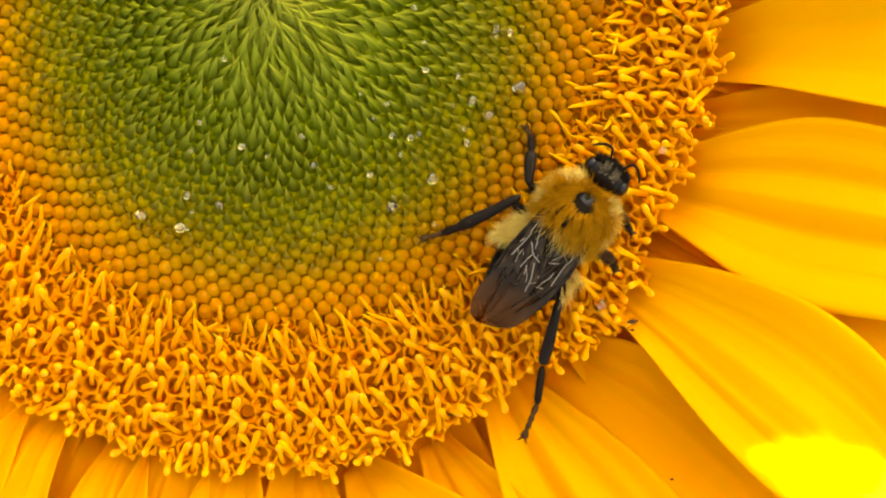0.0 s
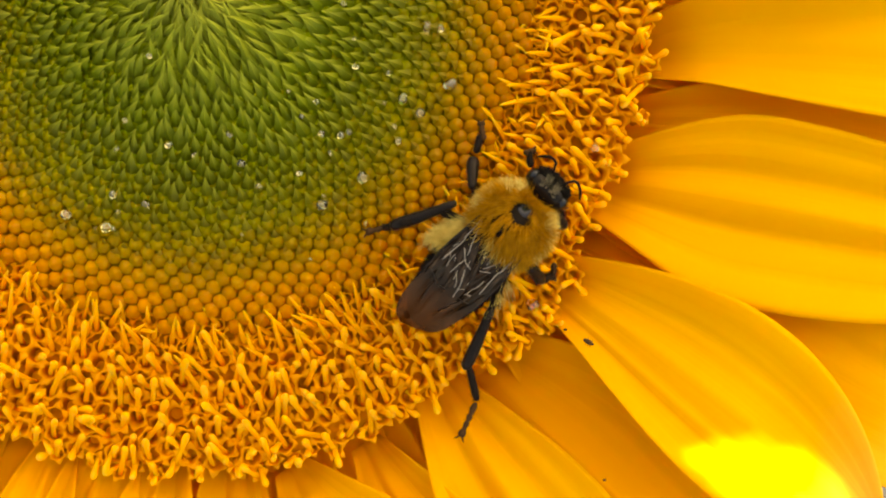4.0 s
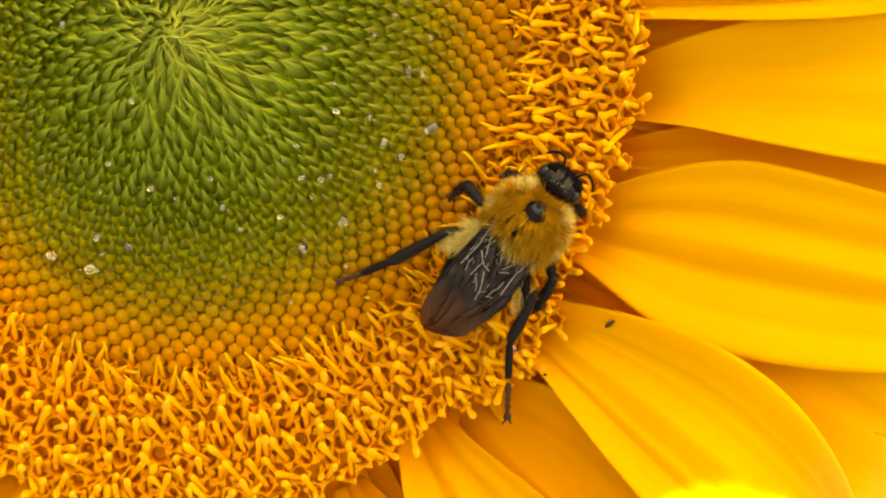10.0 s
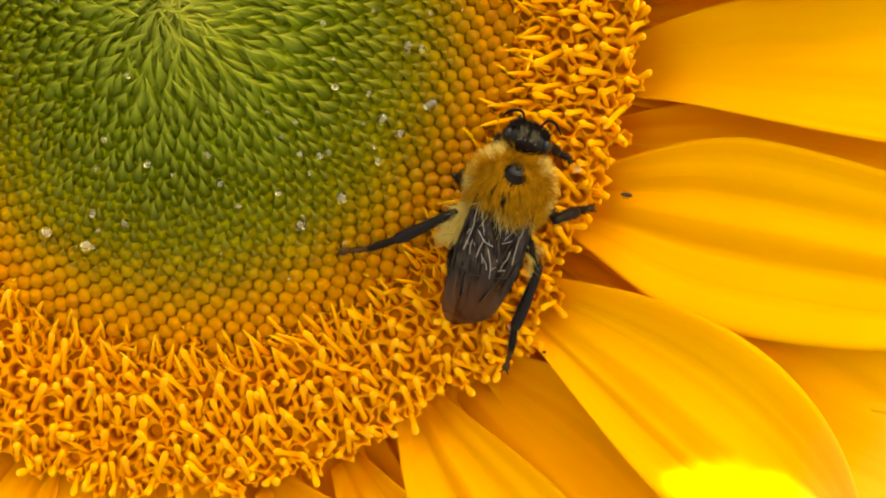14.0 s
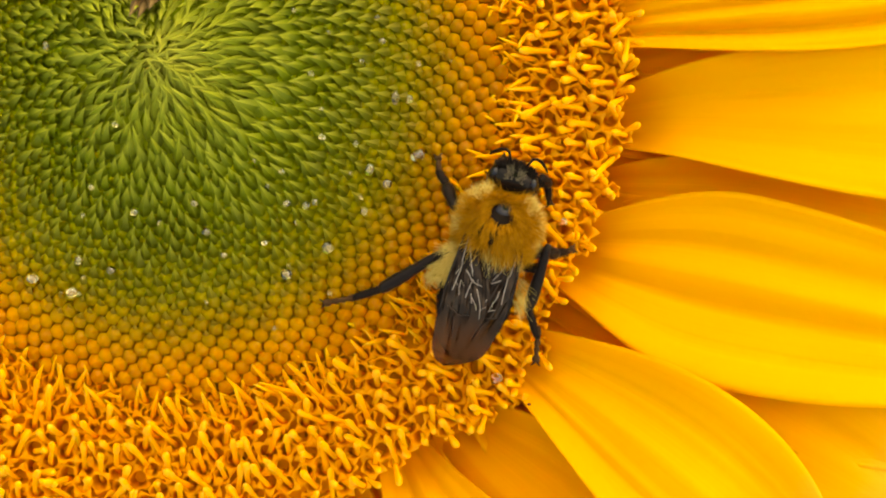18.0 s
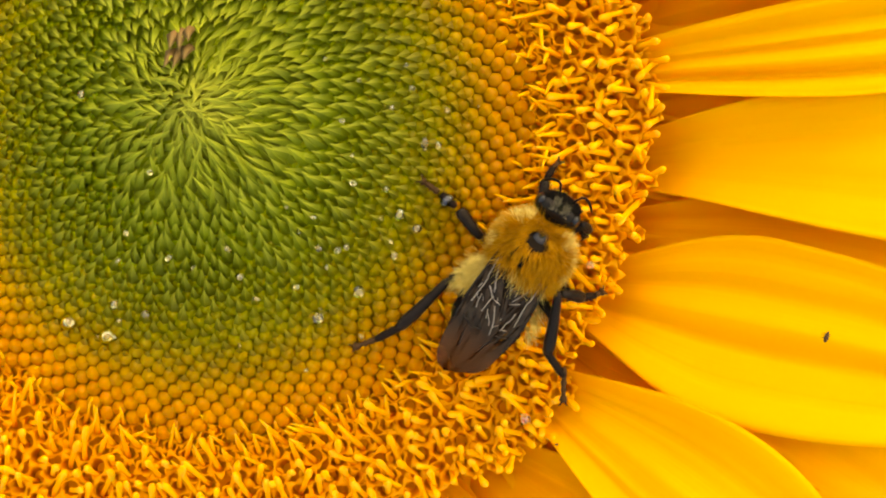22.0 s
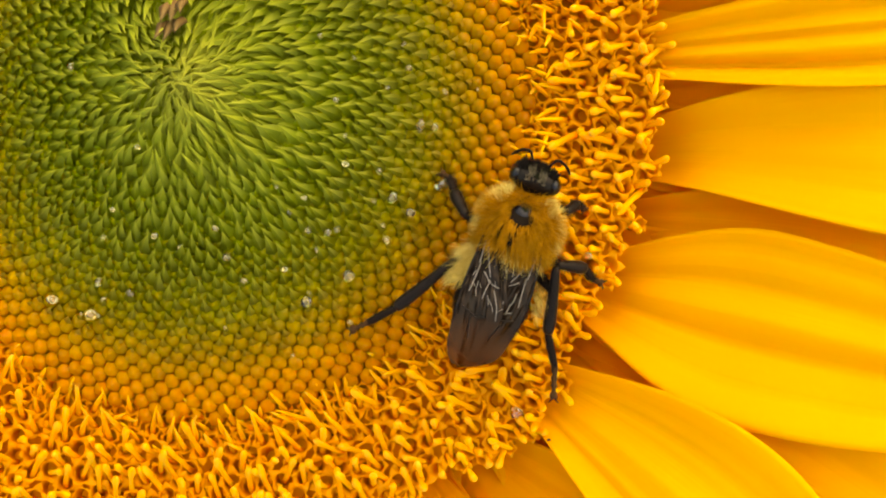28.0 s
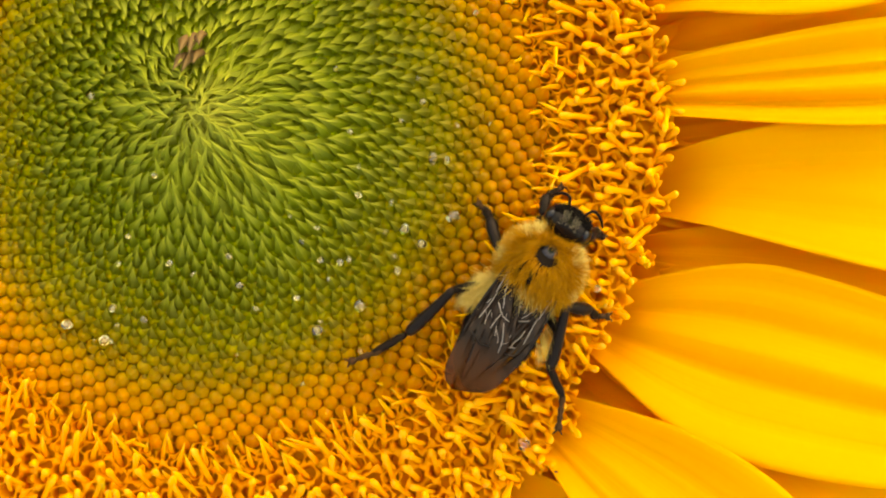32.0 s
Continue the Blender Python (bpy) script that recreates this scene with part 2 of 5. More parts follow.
half.operation = 'MULTIPLY'
half.inputs[1].default_value = 0.58
wire(WING, thin, half.inputs[0])
wire(WING, half.outputs[0], mx.inputs[0])
wire(WING, mx.outputs[0], nt.nodes["Material Output"].inputs["Surface"])
VEIN = material("wing_vein", (0.020, 0.014, 0.010), 0.3, spec=0.2)
# pale colour that paints sky glints onto the wings' veins and creases
GLINT = material("painted_wing_glint", (0.34, 0.28, 0.22), 0.25, spec=0.5)
DROP = material("nectar", (1.0, 0.88, 0.38), 0.02, spec=0.7)
DROP.node_tree.nodes["Principled BSDF"].inputs["Transmission Weight"].default_value = 1.0
DROP.node_tree.nodes["Principled BSDF"].inputs["IOR"].default_value = 1.75
MITE = material("dark_beetle", (0.06, 0.026, 0.010), 0.45, spec=0.15)


# ---- geometry helpers (millimetres in, metres out) ----
class Geo:
    def __init__(self):
        self.v, self.f, self.h, self.n = [], [], [], 0

    def add(self, verts, faces, uv):
        """uv: one (across, along) pair for each vertex."""
        self.v.append(np.asarray(verts, float))
        self.h.append(np.asarray(uv, float))
        self.f += [tuple(i + self.n for i in f) for f in faces]
        self.n += len(verts)
        return self

    def arrays(self):
        return np.concatenate(self.v), self.f, np.concatenate(self.h)

    def mesh(self, name, mat, smooth=True):
        v, f, h = self.arrays()
        me = bpy.data.meshes.new(name)
        me.from_pydata((v * MM).tolist(), [], f)
        lay = me.uv_layers.new(name="uv")
        idx = np.empty(len(me.loops), int)
        me.loops.foreach_get("vertex_index", idx)
        lay.data.foreach_set("uv", h[idx].ravel())
        if smooth:
            me.polygons.foreach_set("use_smooth", [True] * len(me.polygons))
        me.materials.append(mat)
        me.update()
        return me


def part(name, mesh, parent, label="", m=None):
    ob = new(name, mesh)
    ob.parent = parent
    if m is not None:
        ob.matrix_basis = m
    return tagged(ob, label) if label else ob


def tube(points, radii, seg=8, flat=1.0, up=(0, 0, 1)):
    """A closed tube along points; flat squeezes it across its side."""
    pts = [Vector(p) for p in points]
    verts, uv = [], []
    for i, p in enumerate(pts):
        d = (pts[min(i + 1, len(pts) - 1)] - pts[max(i - 1, 0)]).normalized()
        side = d.cross(Vector(up))
        side = side.normalized() if side.length > 1e-4 else d.cross(Vector((1, 0, 0))).normalized()
        top = side.cross(d)
        for k in range(seg):
            a = 2 * math.pi * k / seg
            verts.append(p + side * math.cos(a) * radii[i] * flat + top * math.sin(a) * radii[i])
            uv.append((k / seg, i / (len(pts) - 1)))
    faces = [(i * seg + k, i * seg + (k + 1) % seg, (i + 1) * seg + (k + 1) % seg, (i + 1) * seg + k) for i in range(len(pts) - 1) for k in range(seg)]
    faces += [tuple(range(seg - 1, -1, -1)), tuple((len(pts) - 1) * seg + k for k in range(seg))]
    return verts, faces, uv


def ball(centre, radii, nu=16, nv=10, turn=None):
    verts, uv = [], []
    for j in range(nv + 1):
        b = math.pi * j / nv
        for i in range(nu):
            a = 2 * math.pi * i / nu
            p = Vector((radii[0] * math.sin(b) * math.cos(a), radii[1] * math.sin(b) * math.sin(a), -radii[2] * math.cos(b)))
            if turn is not None:
                p = turn @ p
            verts.append(p + Vector(centre))
            uv.append((i / nu, j / nv))
    faces = [(j * nu + i, j * nu + (i + 1) % nu, (j + 1) * nu + (i + 1) % nu, (j + 1) * nu + i) for j in range(nv) for i in range(nu)]
    return verts, faces, uv


def mesh_of(name, mat, *pieces, smooth=True):
    g = Geo()
    for p in pieces:
        g.add(*p)
    return g.mesh(name, mat, smooth)


# ---- setting ----
def make_ground():
    # one sheet of worn paving out to the horizon
    g = Geo()
    n, verts, uv = 24, [], []
    ring = [0.0, 0.3, 0.8, 2, 6, 20, 80, 400, 2500]
    for r in ring:
        for i in range(n):
            a = 2 * math.pi * i / n
            verts.append((r * 1000 * math.cos(a), r * 1000 * math.sin(a), GROUND_Z * 1000))
            uv.append((i / n, r))
    faces = [(j * n + i, j * n + (i + 1) % n, (j + 1) * n + (i + 1) % n, (j + 1) * n + i) for j in range(len(ring) - 1) for i in range(n)]
    g.add(verts, faces, uv)
    ob = new("ground", g.mesh("ground", GROUND))
    tagged(ob, "pale grey worn paving far below the flower", "ground", kind="structure")


GROUND_Z = -0.9


# ---- the sunflower ----
def dome(r):
    """Height of the disc's surface at radius r, in millimetres."""
    return -1.5 + 6.0 * math.exp(-(math.sqrt(r * r + 12) - 3.46) / 12.0)


def cell(r):
    """Area of one floret at radius r, in square millimetres."""
    if r < 23:
        return min(0.32 + 0.037 * r, 0.90)
    return 0.90 + 0.95 * min(1.0, (r - 23) / 4.0)


GOLDEN = math.pi * (3 - math.sqrt(5))
DISC_R = 34.0


def spiral():
    """Positions of the florets from the middle out: radius and angle."""
    out, r, k = [], 0.25, 0
    while r < DISC_R:
        out.append((r, k * GOLDEN * HANDED + 0.4))
        r += cell(r) / (2 * math.pi * r) if r > 0.5 else 0.12
        k += 1
    return out


HANDED = 1


def bract_shape(rng, height, width, lean):
    """A keeled scale with a broad foot and an awl-like point that bends towards +y."""
    rows, verts, uv = 7, [], []
    tip = rng.uniform(-0.10, 0.10)
    for i in range(rows):
        u = i / rows
        a = lean * (0.62 + 0.38 * u)
        y = height * (u ** 1.08) * math.sin(a)
        z = height * u * math.cos(a)
        w = width * (1 - 0.28 * u) * (1 - u ** 1.5) ** 0.95
        d = 0.05 * width * (1 - u) + 0.008
        for x, o in ((-w, -0.16 * w), (0, 0.12 * w), (w, -0.16 * w), (0, 0.12 * w - 2 * d)):
            verts.append((x + tip * u * u, y - o * math.cos(a), z + o * math.sin(a)))
            uv.append((0.5 + 0.5 * x / width, u))
    verts.append((tip, height * 1.04 * math.sin(lean), height * 1.04 * math.cos(lean)))
    uv.append((0.5, 1))
    n = 4
    faces = [(i * n + k, i * n + (k + 1) % n, (i + 1) * n + (k + 1) % n, (i + 1) * n + k) for i in range(rows - 1) for k in range(n)]
    faces += [((rows - 1) * n + k, (rows - 1) * n + (k + 1) % n, rows * n) for k in range(n)]
    return verts, faces, uv


def bud_shape(rng, rad, height, point):
    """A plump bud, square with rounded corners, with a faint point towards +y."""
    n, verts, uv = 12, [], []
    prof = [(1.0, -0.5), (1.03, 0.2), (1.0, 0.46), (0.90, 0.68), (0.68, 0.85), (0.34, 0.95)]
    for i, (a, z) in enumerate(prof):
        for k in range(n):
            t = 2 * math.pi * (k + 0.5) / n
            q = (abs(math.cos(t)) ** 2.9 + abs(math.sin(t)) ** 2.9) ** (-1 / 2.9)
            verts.append((rad * a * q * math.cos(t), rad * a * q * math.sin(t), height * z))
            uv.append((k / n, max(0.0, z)))
    verts.append((rng.uniform(-.1, .1) * rad, 0.22 * rad, height * (1.0 + point)))
    uv.append((0.5, 1))
    m = len(prof)
    faces = [(i * n + k, i * n + (k + 1) % n, (i + 1) * n + (k + 1) % n, (i + 1) * n + k) for i in range(m - 1) for k in range(n)]
    faces += [((m - 1) * n + k, (m - 1) * n + (k + 1) % n, m * n) for k in range(n)]
    return verts, faces, uv


def rod_shape(rng, length, rad, bend, club):
    """The anther column of an open floret, bent towards +y, with a round club tip."""
    sway = rng.uniform(-0.12, 0.12)
    pts = [(sway * length * u * u, bend * (u ** 1.25) * length, u * length * (1 - 0.22 * min(1.2, bend) * u)) for u in (0, 0.25, 0.5, 0.70, 0.79, 0.88, 0.96, 1.0)]
    radii = [rad * q for q in (1.0, 0.92, 0.86, 0.86, club, club * 1.06, club * 0.8, club * 0.3)]
    return tube(pts, radii, 8, up=(1, 0, 0))


def spike_shape(rng, length, rad, lean):
    """A floret about to open: a slim pointed cone that leans towards +y."""
    sway = rng.uniform(-0.14, 0.14)
    pts = [(sway * length * u * u, lean * (u ** 1.1) * length, u * length * (1 - 0.2 * u)) for u in (0, 0.25, 0.5, 0.72, 0.9, 1.0)]
    return tube(pts, [rad * q for q in (1.05, 1.1, 0.95, 0.7, 0.42, 0.12)], 7, up=(1, 0, 0))


def star_shape(rng, rad, height):
    """The open corolla: a deep funnel whose rim spreads into five pointed lobes that curl down."""
    n, verts, uv = 20, [], []
    spin = rng.uniform(0, 0.5)
    far = [rng.uniform(0.88, 1.2) for _ in range(5)]
    curl = [rng.uniform(0.55, 1.0) for _ in range(5)]
    for ring, (r0, z0, h) in enumerate(((0.40, -0.35, 0.0), (0.50, 0.45, 0.25), (0.62, 0.92, 0.7), (0.0, 1.0, 0.9), (0.0, 0.85, 1.0))):
        for k in range(n):
            lobe, at = divmod(k, 4)
            a = 2 * math.pi * k / n + spin
            reach = (0.0, 0.45, 1.0, 0.45)[at]
            if ring < 3:
                r, z = r0, z0
            elif ring == 3:
                r, z = 0.66 + 0.20 * reach, 1.0 - 0.10 * (1 - reach)
            else:
                r, z = 0.70 + (far[lobe] - 0.66) * reach, 0.92 - 0.10 * reach * curl[lobe] - 0.12 * (1 - reach)
            verts.append((r * rad * math.cos(a), r * rad * math.sin(a), height * z))
            uv.append((k / n, h))
    faces = [(i * n + k, i * n + (k + 1) % n, (i + 1) * n + (k + 1) % n, (i + 1) * n + k) for i in range(4) for k in range(n)]
    return verts, faces, uv


def petal_mesh(name, length, width, foot=0.35, lift=0.05, droop=0.25, cup=0.12, roll=0.0, bend=0.0, ridges=1.0, seed=0, widest=0.45, blunt=0.75, curve=2.0, creases=None):
    """A ray petal along +x from its foot: a thin furrowed blade with a pointed tip."""
    rng = random.Random(seed)
    nu, nv, thick = 34, 30, 0.22
    ph = rng.uniform(0, 6)
    if creases is None:
        creases = (0.42 + rng.uniform(-0.12, 0.12), -0.30 + rng.uniform(-0.15, 0.15))
    top, uv = [], []
    for i in range(nu + 1):
        u = i / nu
        if u < widest:
            s = u / widest
            w = foot + (1 - foot) * math.sin(s * math.pi / 2) ** 1.1
        else:
            s = (u - widest) / (1 - widest)
            w = max(0.0, 1 - s ** 2.0) ** blunt
        w = max(w, 0.012) * width / 2
        for j in range(nv + 1):
            v = 2 * j / nv - 1
            x, y = u * length, v * w + bend * length * u ** curve
            z = length * (lift * math.sin(u * math.pi * 0.5) - droop * u ** 3 * 0.5)
            z += cup * width * (v * v - 0.33) * (1 - 0.5 * u) + roll * y
            fade = math.sin(math.pi * min(1.0, u * 0.93 + 0.05)) ** 0.8
            z += ridges * fade * (0.16 * math.cos(v * 6.0 + 0.9 * math.sin(ph) + 0.5 * u) + 0.10 * math.cos(v * 13 + ph + 0.8 * u) + 0.035 * math.cos(v * 31 + 2 * ph + u))
            # lengthwise creases, sharper on one flank, that fade towards the tip
            for q in creases:
                e = v - q - 0.06 * math.sin(3 * u + ph)
                z -= ridges * 0.42 * fade * (1 - 0.55 * u) * math.exp(-(e / (0.09 if e > 0 else 0.20)) ** 2)
            z -= 2.4 * math.exp(-(x / 2.6) ** 2)
            z += 0.35 * math.sin(u * 5 + ph) * v * 0.6 + 0.12 * math.sin(u * 17 + ph * 2) * v ** 3
            top.append((x, y, z))
            uv.append((j / nv, u))
    top = np.array(top)
    n = len(top)
    low = top - np.array([0, 0, thick])
    verts = np.concatenate([top, low])
    row = nv + 1
    faces = []
    for i in range(nu):
        for j in range(nv):
            a = i * row + j
            faces.append((a, a + row, a + row + 1, a + 1))
            faces.append((n + a, n + a + 1, n + a + row + 1, n + a + row))
    edge = [i * row for i in range(nu + 1)] + [nu * row + j for j in range(1, nv + 1)] + [i * row + nv for i in range(nu - 1, -1, -1)] + [j for j in range(nv - 1, 0, -1)]
    for a, b in zip(edge, edge[1:] + edge[:1]):
        faces.append((a, n + a, n + b, b))
    return mesh_of(name, PETAL, (verts, faces, uv + uv))


# foot x, y, heading, length, width, height of foot, keyword shapes
UPPER_PETALS = [
    dict(x=16.01, y=-27.56, a=-57.6, length=30.9, width=12.1, z=-1.7, lift=0.08, foot=0.32, widest=0.49, bend=0.027, ridges=1.7),
    dict(x=27.73, y=-12.93, a=-13.3, length=37.7, width=13.7, z=-1.6, lift=0.08, foot=0.36, widest=0.31, blunt=0.67, bend=0.032, ridges=1.5, creases=(0.50, -0.14)),
    dict(x=23.9, y=-19.78, a=-26.5, length=30.4, width=12.8, z=-0.5, lift=0.06, foot=0.30, widest=0.57, blunt=0.75, bend=-0.205, curve=1.5, ridges=1.4, creases=(0.42, -0.62)),
    dict(x=5.29, y=-33.33, a=-51.4, length=28.7, width=11.0, z=-1.6, lift=0.08, foot=0.25, widest=0.35, bend=0.012),
    dict(x=-3.7, y=-32.5, a=-95, length=29, width=9.6, z=-1.5, lift=0.08, ridges=1.8),
    dict(x=-22.5, y=-23.5, a=-131, length=30, width=11, z=-1.3, lift=0.08, ridges=1.4),
    dict(x=-19.5, y=-26.0, a=-125, length=30, width=11, z=-2.4, lift=0.07),
    dict(x=-25.5, y=-20.5, a=-140, length=30, width=11, z=-2.5, lift=0.07),
    dict(x=-17, y=-28.5, a=-118, length=30, width=9.5, z=-1.5, lift=0.08, ridges=1.5),
    dict(x=29.01, y=3.41, a=4.0, length=33.7, width=7.6, z=-0.8, lift=0.08, foot=0.41, widest=0.59, bend=0.044, ridges=1.7, creases=(0.15, -0.45)),
    dict(x=29.83, y=10.97, a=15.2, length=32.2, width=10.9, z=-0.6, lift=0.08, foot=0.34, widest=0.45, ridges=1.7, creases=(0.3, -0.55)),
    dict(x=26, y=19, a=36, length=33, width=11, z=-1.2, lift=0.08),
]
MIDDLE_PETALS = [
    dict(x=-7.4, y=-30.6, a=-103.5, length=29, width=8.6, z=-2.9, lift=0.07, foot=0.5, ridges=1.5),
    dict(x=31.6, y=-3.0, a=1.8, length=36.2, width=12.4, z=-1.9, lift=0.08, foot=0.36, widest=0.62, bend=-0.075),
    dict(x=18.6, y=-25.5, a=-43, length=33.5, width=15, z=-4.2, lift=0.08, foot=0.42, widest=0.35, ridges=2.2),
    dict(x=10.80, y=-31.83, a=-55.7, length=28.9, width=8.6, z=-2.0, lift=0.08, foot=0.3, widest=0.38),
    dict(x=0.9, y=-32.6, a=-83, length=30, width=10.0, z=-2.3, lift=0.07, ridges=1.6),
    dict(x=-11.5, y=-31.2, a=-102, length=29, width=8.5, z=-2.2, lift=0.07, ridges=1.6),
    dict(x=29.5, y=-8.4, a=-8, length=33, width=10.0, z=-4.6, lift=0.06),
]
LOWER_PETALS = [
    dict(x=25.72, y=-16.40, a=-29.6, length=38.3, width=13.1, z=-4.6, lift=0.08, foot=0.35, widest=0.50, blunt=0.61),
    dict(x=27.2, y=-14.6, a=-19, length=37, width=13, z=-5.2, lift=0.07, foot=0.45, blunt=0.6),
    dict(x=30.0, y=7.2, a=13, length=31, width=10, z=-4.4, lift=0.04),
    dict(x=30.2, y=0.4, a=2, length=31, width=10, z=-4.3, lift=0.04),
    dict(x=23.2, y=-21.0, a=-38, length=26, width=10, z=-6.2, lift=0.03),
    dict(x=14.0, y=-28.5, a=-66, length=30, width=10, z=-5.4, lift=0.04),
    dict(x=4.0, y=-31.8, a=-80, length=29, width=10, z=-4.3, lift=0.04),
    dict(x=-7.0, y=-31.8, a=-100, length=29, width=10, z=-4.3, lift=0.04),
    dict(x=-14.5, y=-29.0, a=-112, length=29, width=10, z=-4.3, lift=0.04),
]
for k in range(18):
    a = -145 + k * 10.2
    LOWER_PETALS.append(dict(x=29 * math.cos(radians(a)), y=29 * math.sin(radians(a)), a=a, length=30, width=12, z=-5.6, lift=0.03, foot=0.6))
# the far side of the ring, which only ever shows from above
for k in range(13):
    a = 52 + k * 13.6
    UPPER_PETALS.append(dict(x=31 * math.cos(radians(a)), y=31 * math.sin(radians(a)), a=a + 3, length=31 + 2 * (k % 3), width=10.5, z=-1.4 - 1.2 * (k % 2), lift=0.07))


def rim(t):
    """Radius at which the florets end, in the direction t; the disc is not quite round."""
    d = math.degrees(t) % 360 - 360
    near = math.exp(-((d + 36) / 24) ** 2)
    low = math.exp(-((d + 112) / 40) ** 2)
    corner = math.exp(-((d + 43) / 7) ** 2)
    return 32.6 - 1.1 * near + 1.6 * low + 2.2 * corner


def make_sunflower():
    flower = tagged(new("sunflower"), "open sunflower head with yellow petals and green disc", "flower")
    flower.location = (0, 0, GROUND_Z)
    lift = Matrix.Translation((0, 0, -GROUND_Z))
    # bed of the disc and the green back of the head
    rings, n = 40, 64
    verts, uv = [], []
    for i in range(rings + 1):
        for k in range(n):
            t = 2 * math.pi * k / n
            r = (rim(t) - 0.7) * i / rings
            verts.append((r * math.cos(t), r * math.sin(t), dome(r) - 0.75 + 0.35 * max(0.0, min(1.0, (r - 9) / 6, (23.5 - r) / 1.5)) - (0.4 if r > 24 else 0.4 * max(0, r - 20) / 4)))
            uv.append((k / n, i / rings))
    for r, z in ((29.5, -8.5), (26, -14), (12, -22), (9, -30)):
        for k in range(n):
            t = 2 * math.pi * k / n
            verts.append((r * math.cos(t), r * math.sin(t), z))
            uv.append((k / n, 1))
    rows = rings + 5
    faces = [(i * n + k, i * n + (k + 1) % n, (i + 1) * n + (k + 1) % n, (i + 1) * n + k) for i in range(rows - 1) for k in range(n)]
    part("disc_bed", mesh_of("disc_bed", BED, (verts, faces, uv)), flower, "fleshy green to orange bed of the disc", lift)
    stalk = tube([(0, 0, -28), (3, -2, -160), (-4, 5, -420), (6, 8, -700), (0, 0, -900)], [10, 9, 11, 13, 15], 14, up=(0, 1, 0))
    part("stalk", mesh_of("stalk", STALK, stalk), flower, "thick rough green stalk", lift)
    for layer in (UPPER_PETALS, MIDDLE_PETALS, LOWER_PETALS):
        for k, p in enumerate(layer):
            q = dict(p)
            x, y, a, z = q.pop("x"), q.pop("y"), q.pop("a"), q.pop("z")
            me = petal_mesh("ray_petal", seed=int(x * 7 + y * 13), **q)
            part("ray_petal", me, flower, m=lift @ pose(x * MM, y * MM, z * MM, 0, 0, a))
    # florets: the nearest of each kind are pieces of their own
    rng = random.Random(5)
    kinds = {}
    bracts = [bract_shape(rng, 1.0, 0.72, radians(d)) for d in (48, 56, 62, 52)]
    long_bracts = [bract_shape(rng, 1.0, 0.62, radians(d)) for d in (58, 66, 50, 70)]
    buds = [bud_shape(rng, 0.55, 0.8, p) for p in (0.10, 0.22, 0.15, 0.05)]
    spikes = [spike_shape(rng, 2.6, 0.19, d) for d in (0.75, 1.0, 0.55, 0.9, 0.7, 0.85)]
    rods = [rod_shape(rng, 2.8, 0.225, b, c) for b, c in ((0.75, 1.14), (0.9, 1.22), (0.6, 1.18), (1.0, 1.12), (0.5, 1.25), (0.85, 1.2))]
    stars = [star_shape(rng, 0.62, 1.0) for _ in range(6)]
    for r, t in spiral():
        if r > rim(t):
            continue
        s = math.sqrt(cell(r))
        x, y = r * math.cos(t), r * math.sin(t)
        slope = math.atan2(dome(r + 0.3) - dome(max(r - 0.3, 0)), 0.6 if r > 0.3 else 0.3 + r)
        face = math.degrees(t) + 90           # local +y looks to the middle
        jx, jy = rng.uniform(-.05, .05) * s, rng.uniform(-.05, .05) * s

        def put(kind, label, mat, shapes, scale, dz=0.0, turn=0.0, tilt=0.0, back=0.0):
            m = pose(x + jx - back * math.cos(t), y + jy - back * math.sin(t), dome(r) + dz, 0, 0, face + turn) @ pose(0, 0, 0, math.degrees(-slope) + tilt, rng.uniform(-7, 7)) @ Matrix.Diagonal((*scale, 1))
            kinds.setdefault(kind, (label, mat, shapes, []))[3].append((rng.randrange(len(shapes)), m, x, y))

        if r < 7:
            k = 0.55 + 0.45 * r / 7
            g = rng.uniform(0.8, 1.3)
            put("inner_bract", "", BRACT, long_bracts, (s * 0.92 * g, s * (2.6 + 0.9 * k) * g, s * 3.2 * g), -0.9, rng.uniform(-24, 24), rng.uniform(-12, 12))
        elif r < 23.0 + rng.uniform(-0.6, 0.6):
            if r < 19.5:
                # the points grow shorter as the buds below them swell
                k = min(1.0, (r - 7) / 12.5)
                g = rng.uniform(0.85, 1.2)
                put("bract", "", BRACT, bracts, (s * (1.12 - 0.42 * k) * g, s * (3.0 - 2.1 * k) * g, s * (2.7 - 1.55 * k) * g), -0.9 + 0.75 * k, rng.uniform(-18, 18) * (1.2 - k), rng.uniform(-10, 10) * (1.2 - k))
            if r > 7.5:
                k = min(1.0, max(0.0, r - 9.5) / 9.5)
                put("floret_bud", "", BUD, buds, (s * 1.03, s * 1.03, s * (0.95 + 0.05 * k)), -1.05 + 0.6 * k)
        elif r < 26.0 + rng.uniform(-1.3, 1.3):
            l = rng.uniform(2.2, 3.3) * (0.72 if r < 24 else 1.0)
            put("unopened_floret", "", ANTHER, spikes, (rng.uniform(0.85, 1.15), l / 2.5, l / 2.5), -1.0, rng.gauss(4, 26), rng.uniform(-12, 12), -0.4)
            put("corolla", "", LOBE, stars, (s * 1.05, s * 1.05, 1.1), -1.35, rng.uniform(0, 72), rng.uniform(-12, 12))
        else:
            # open florets: a lattice of corollas, each with its club-tipped rod leaning inwards
            l = rng.uniform(2.1, 2.9)
            if r > rim(t) - 1.5:
                # the outermost lobes hang out over the feet of the petals
                put("anther_rod", "", ANTHER, rods, (1.0, rng.uniform(0.5, 0.8), rng.uniform(0.6, 0.8)), -0.9, 185 + rng.gauss(0, 24), rng.uniform(-8, 10), 0.5)
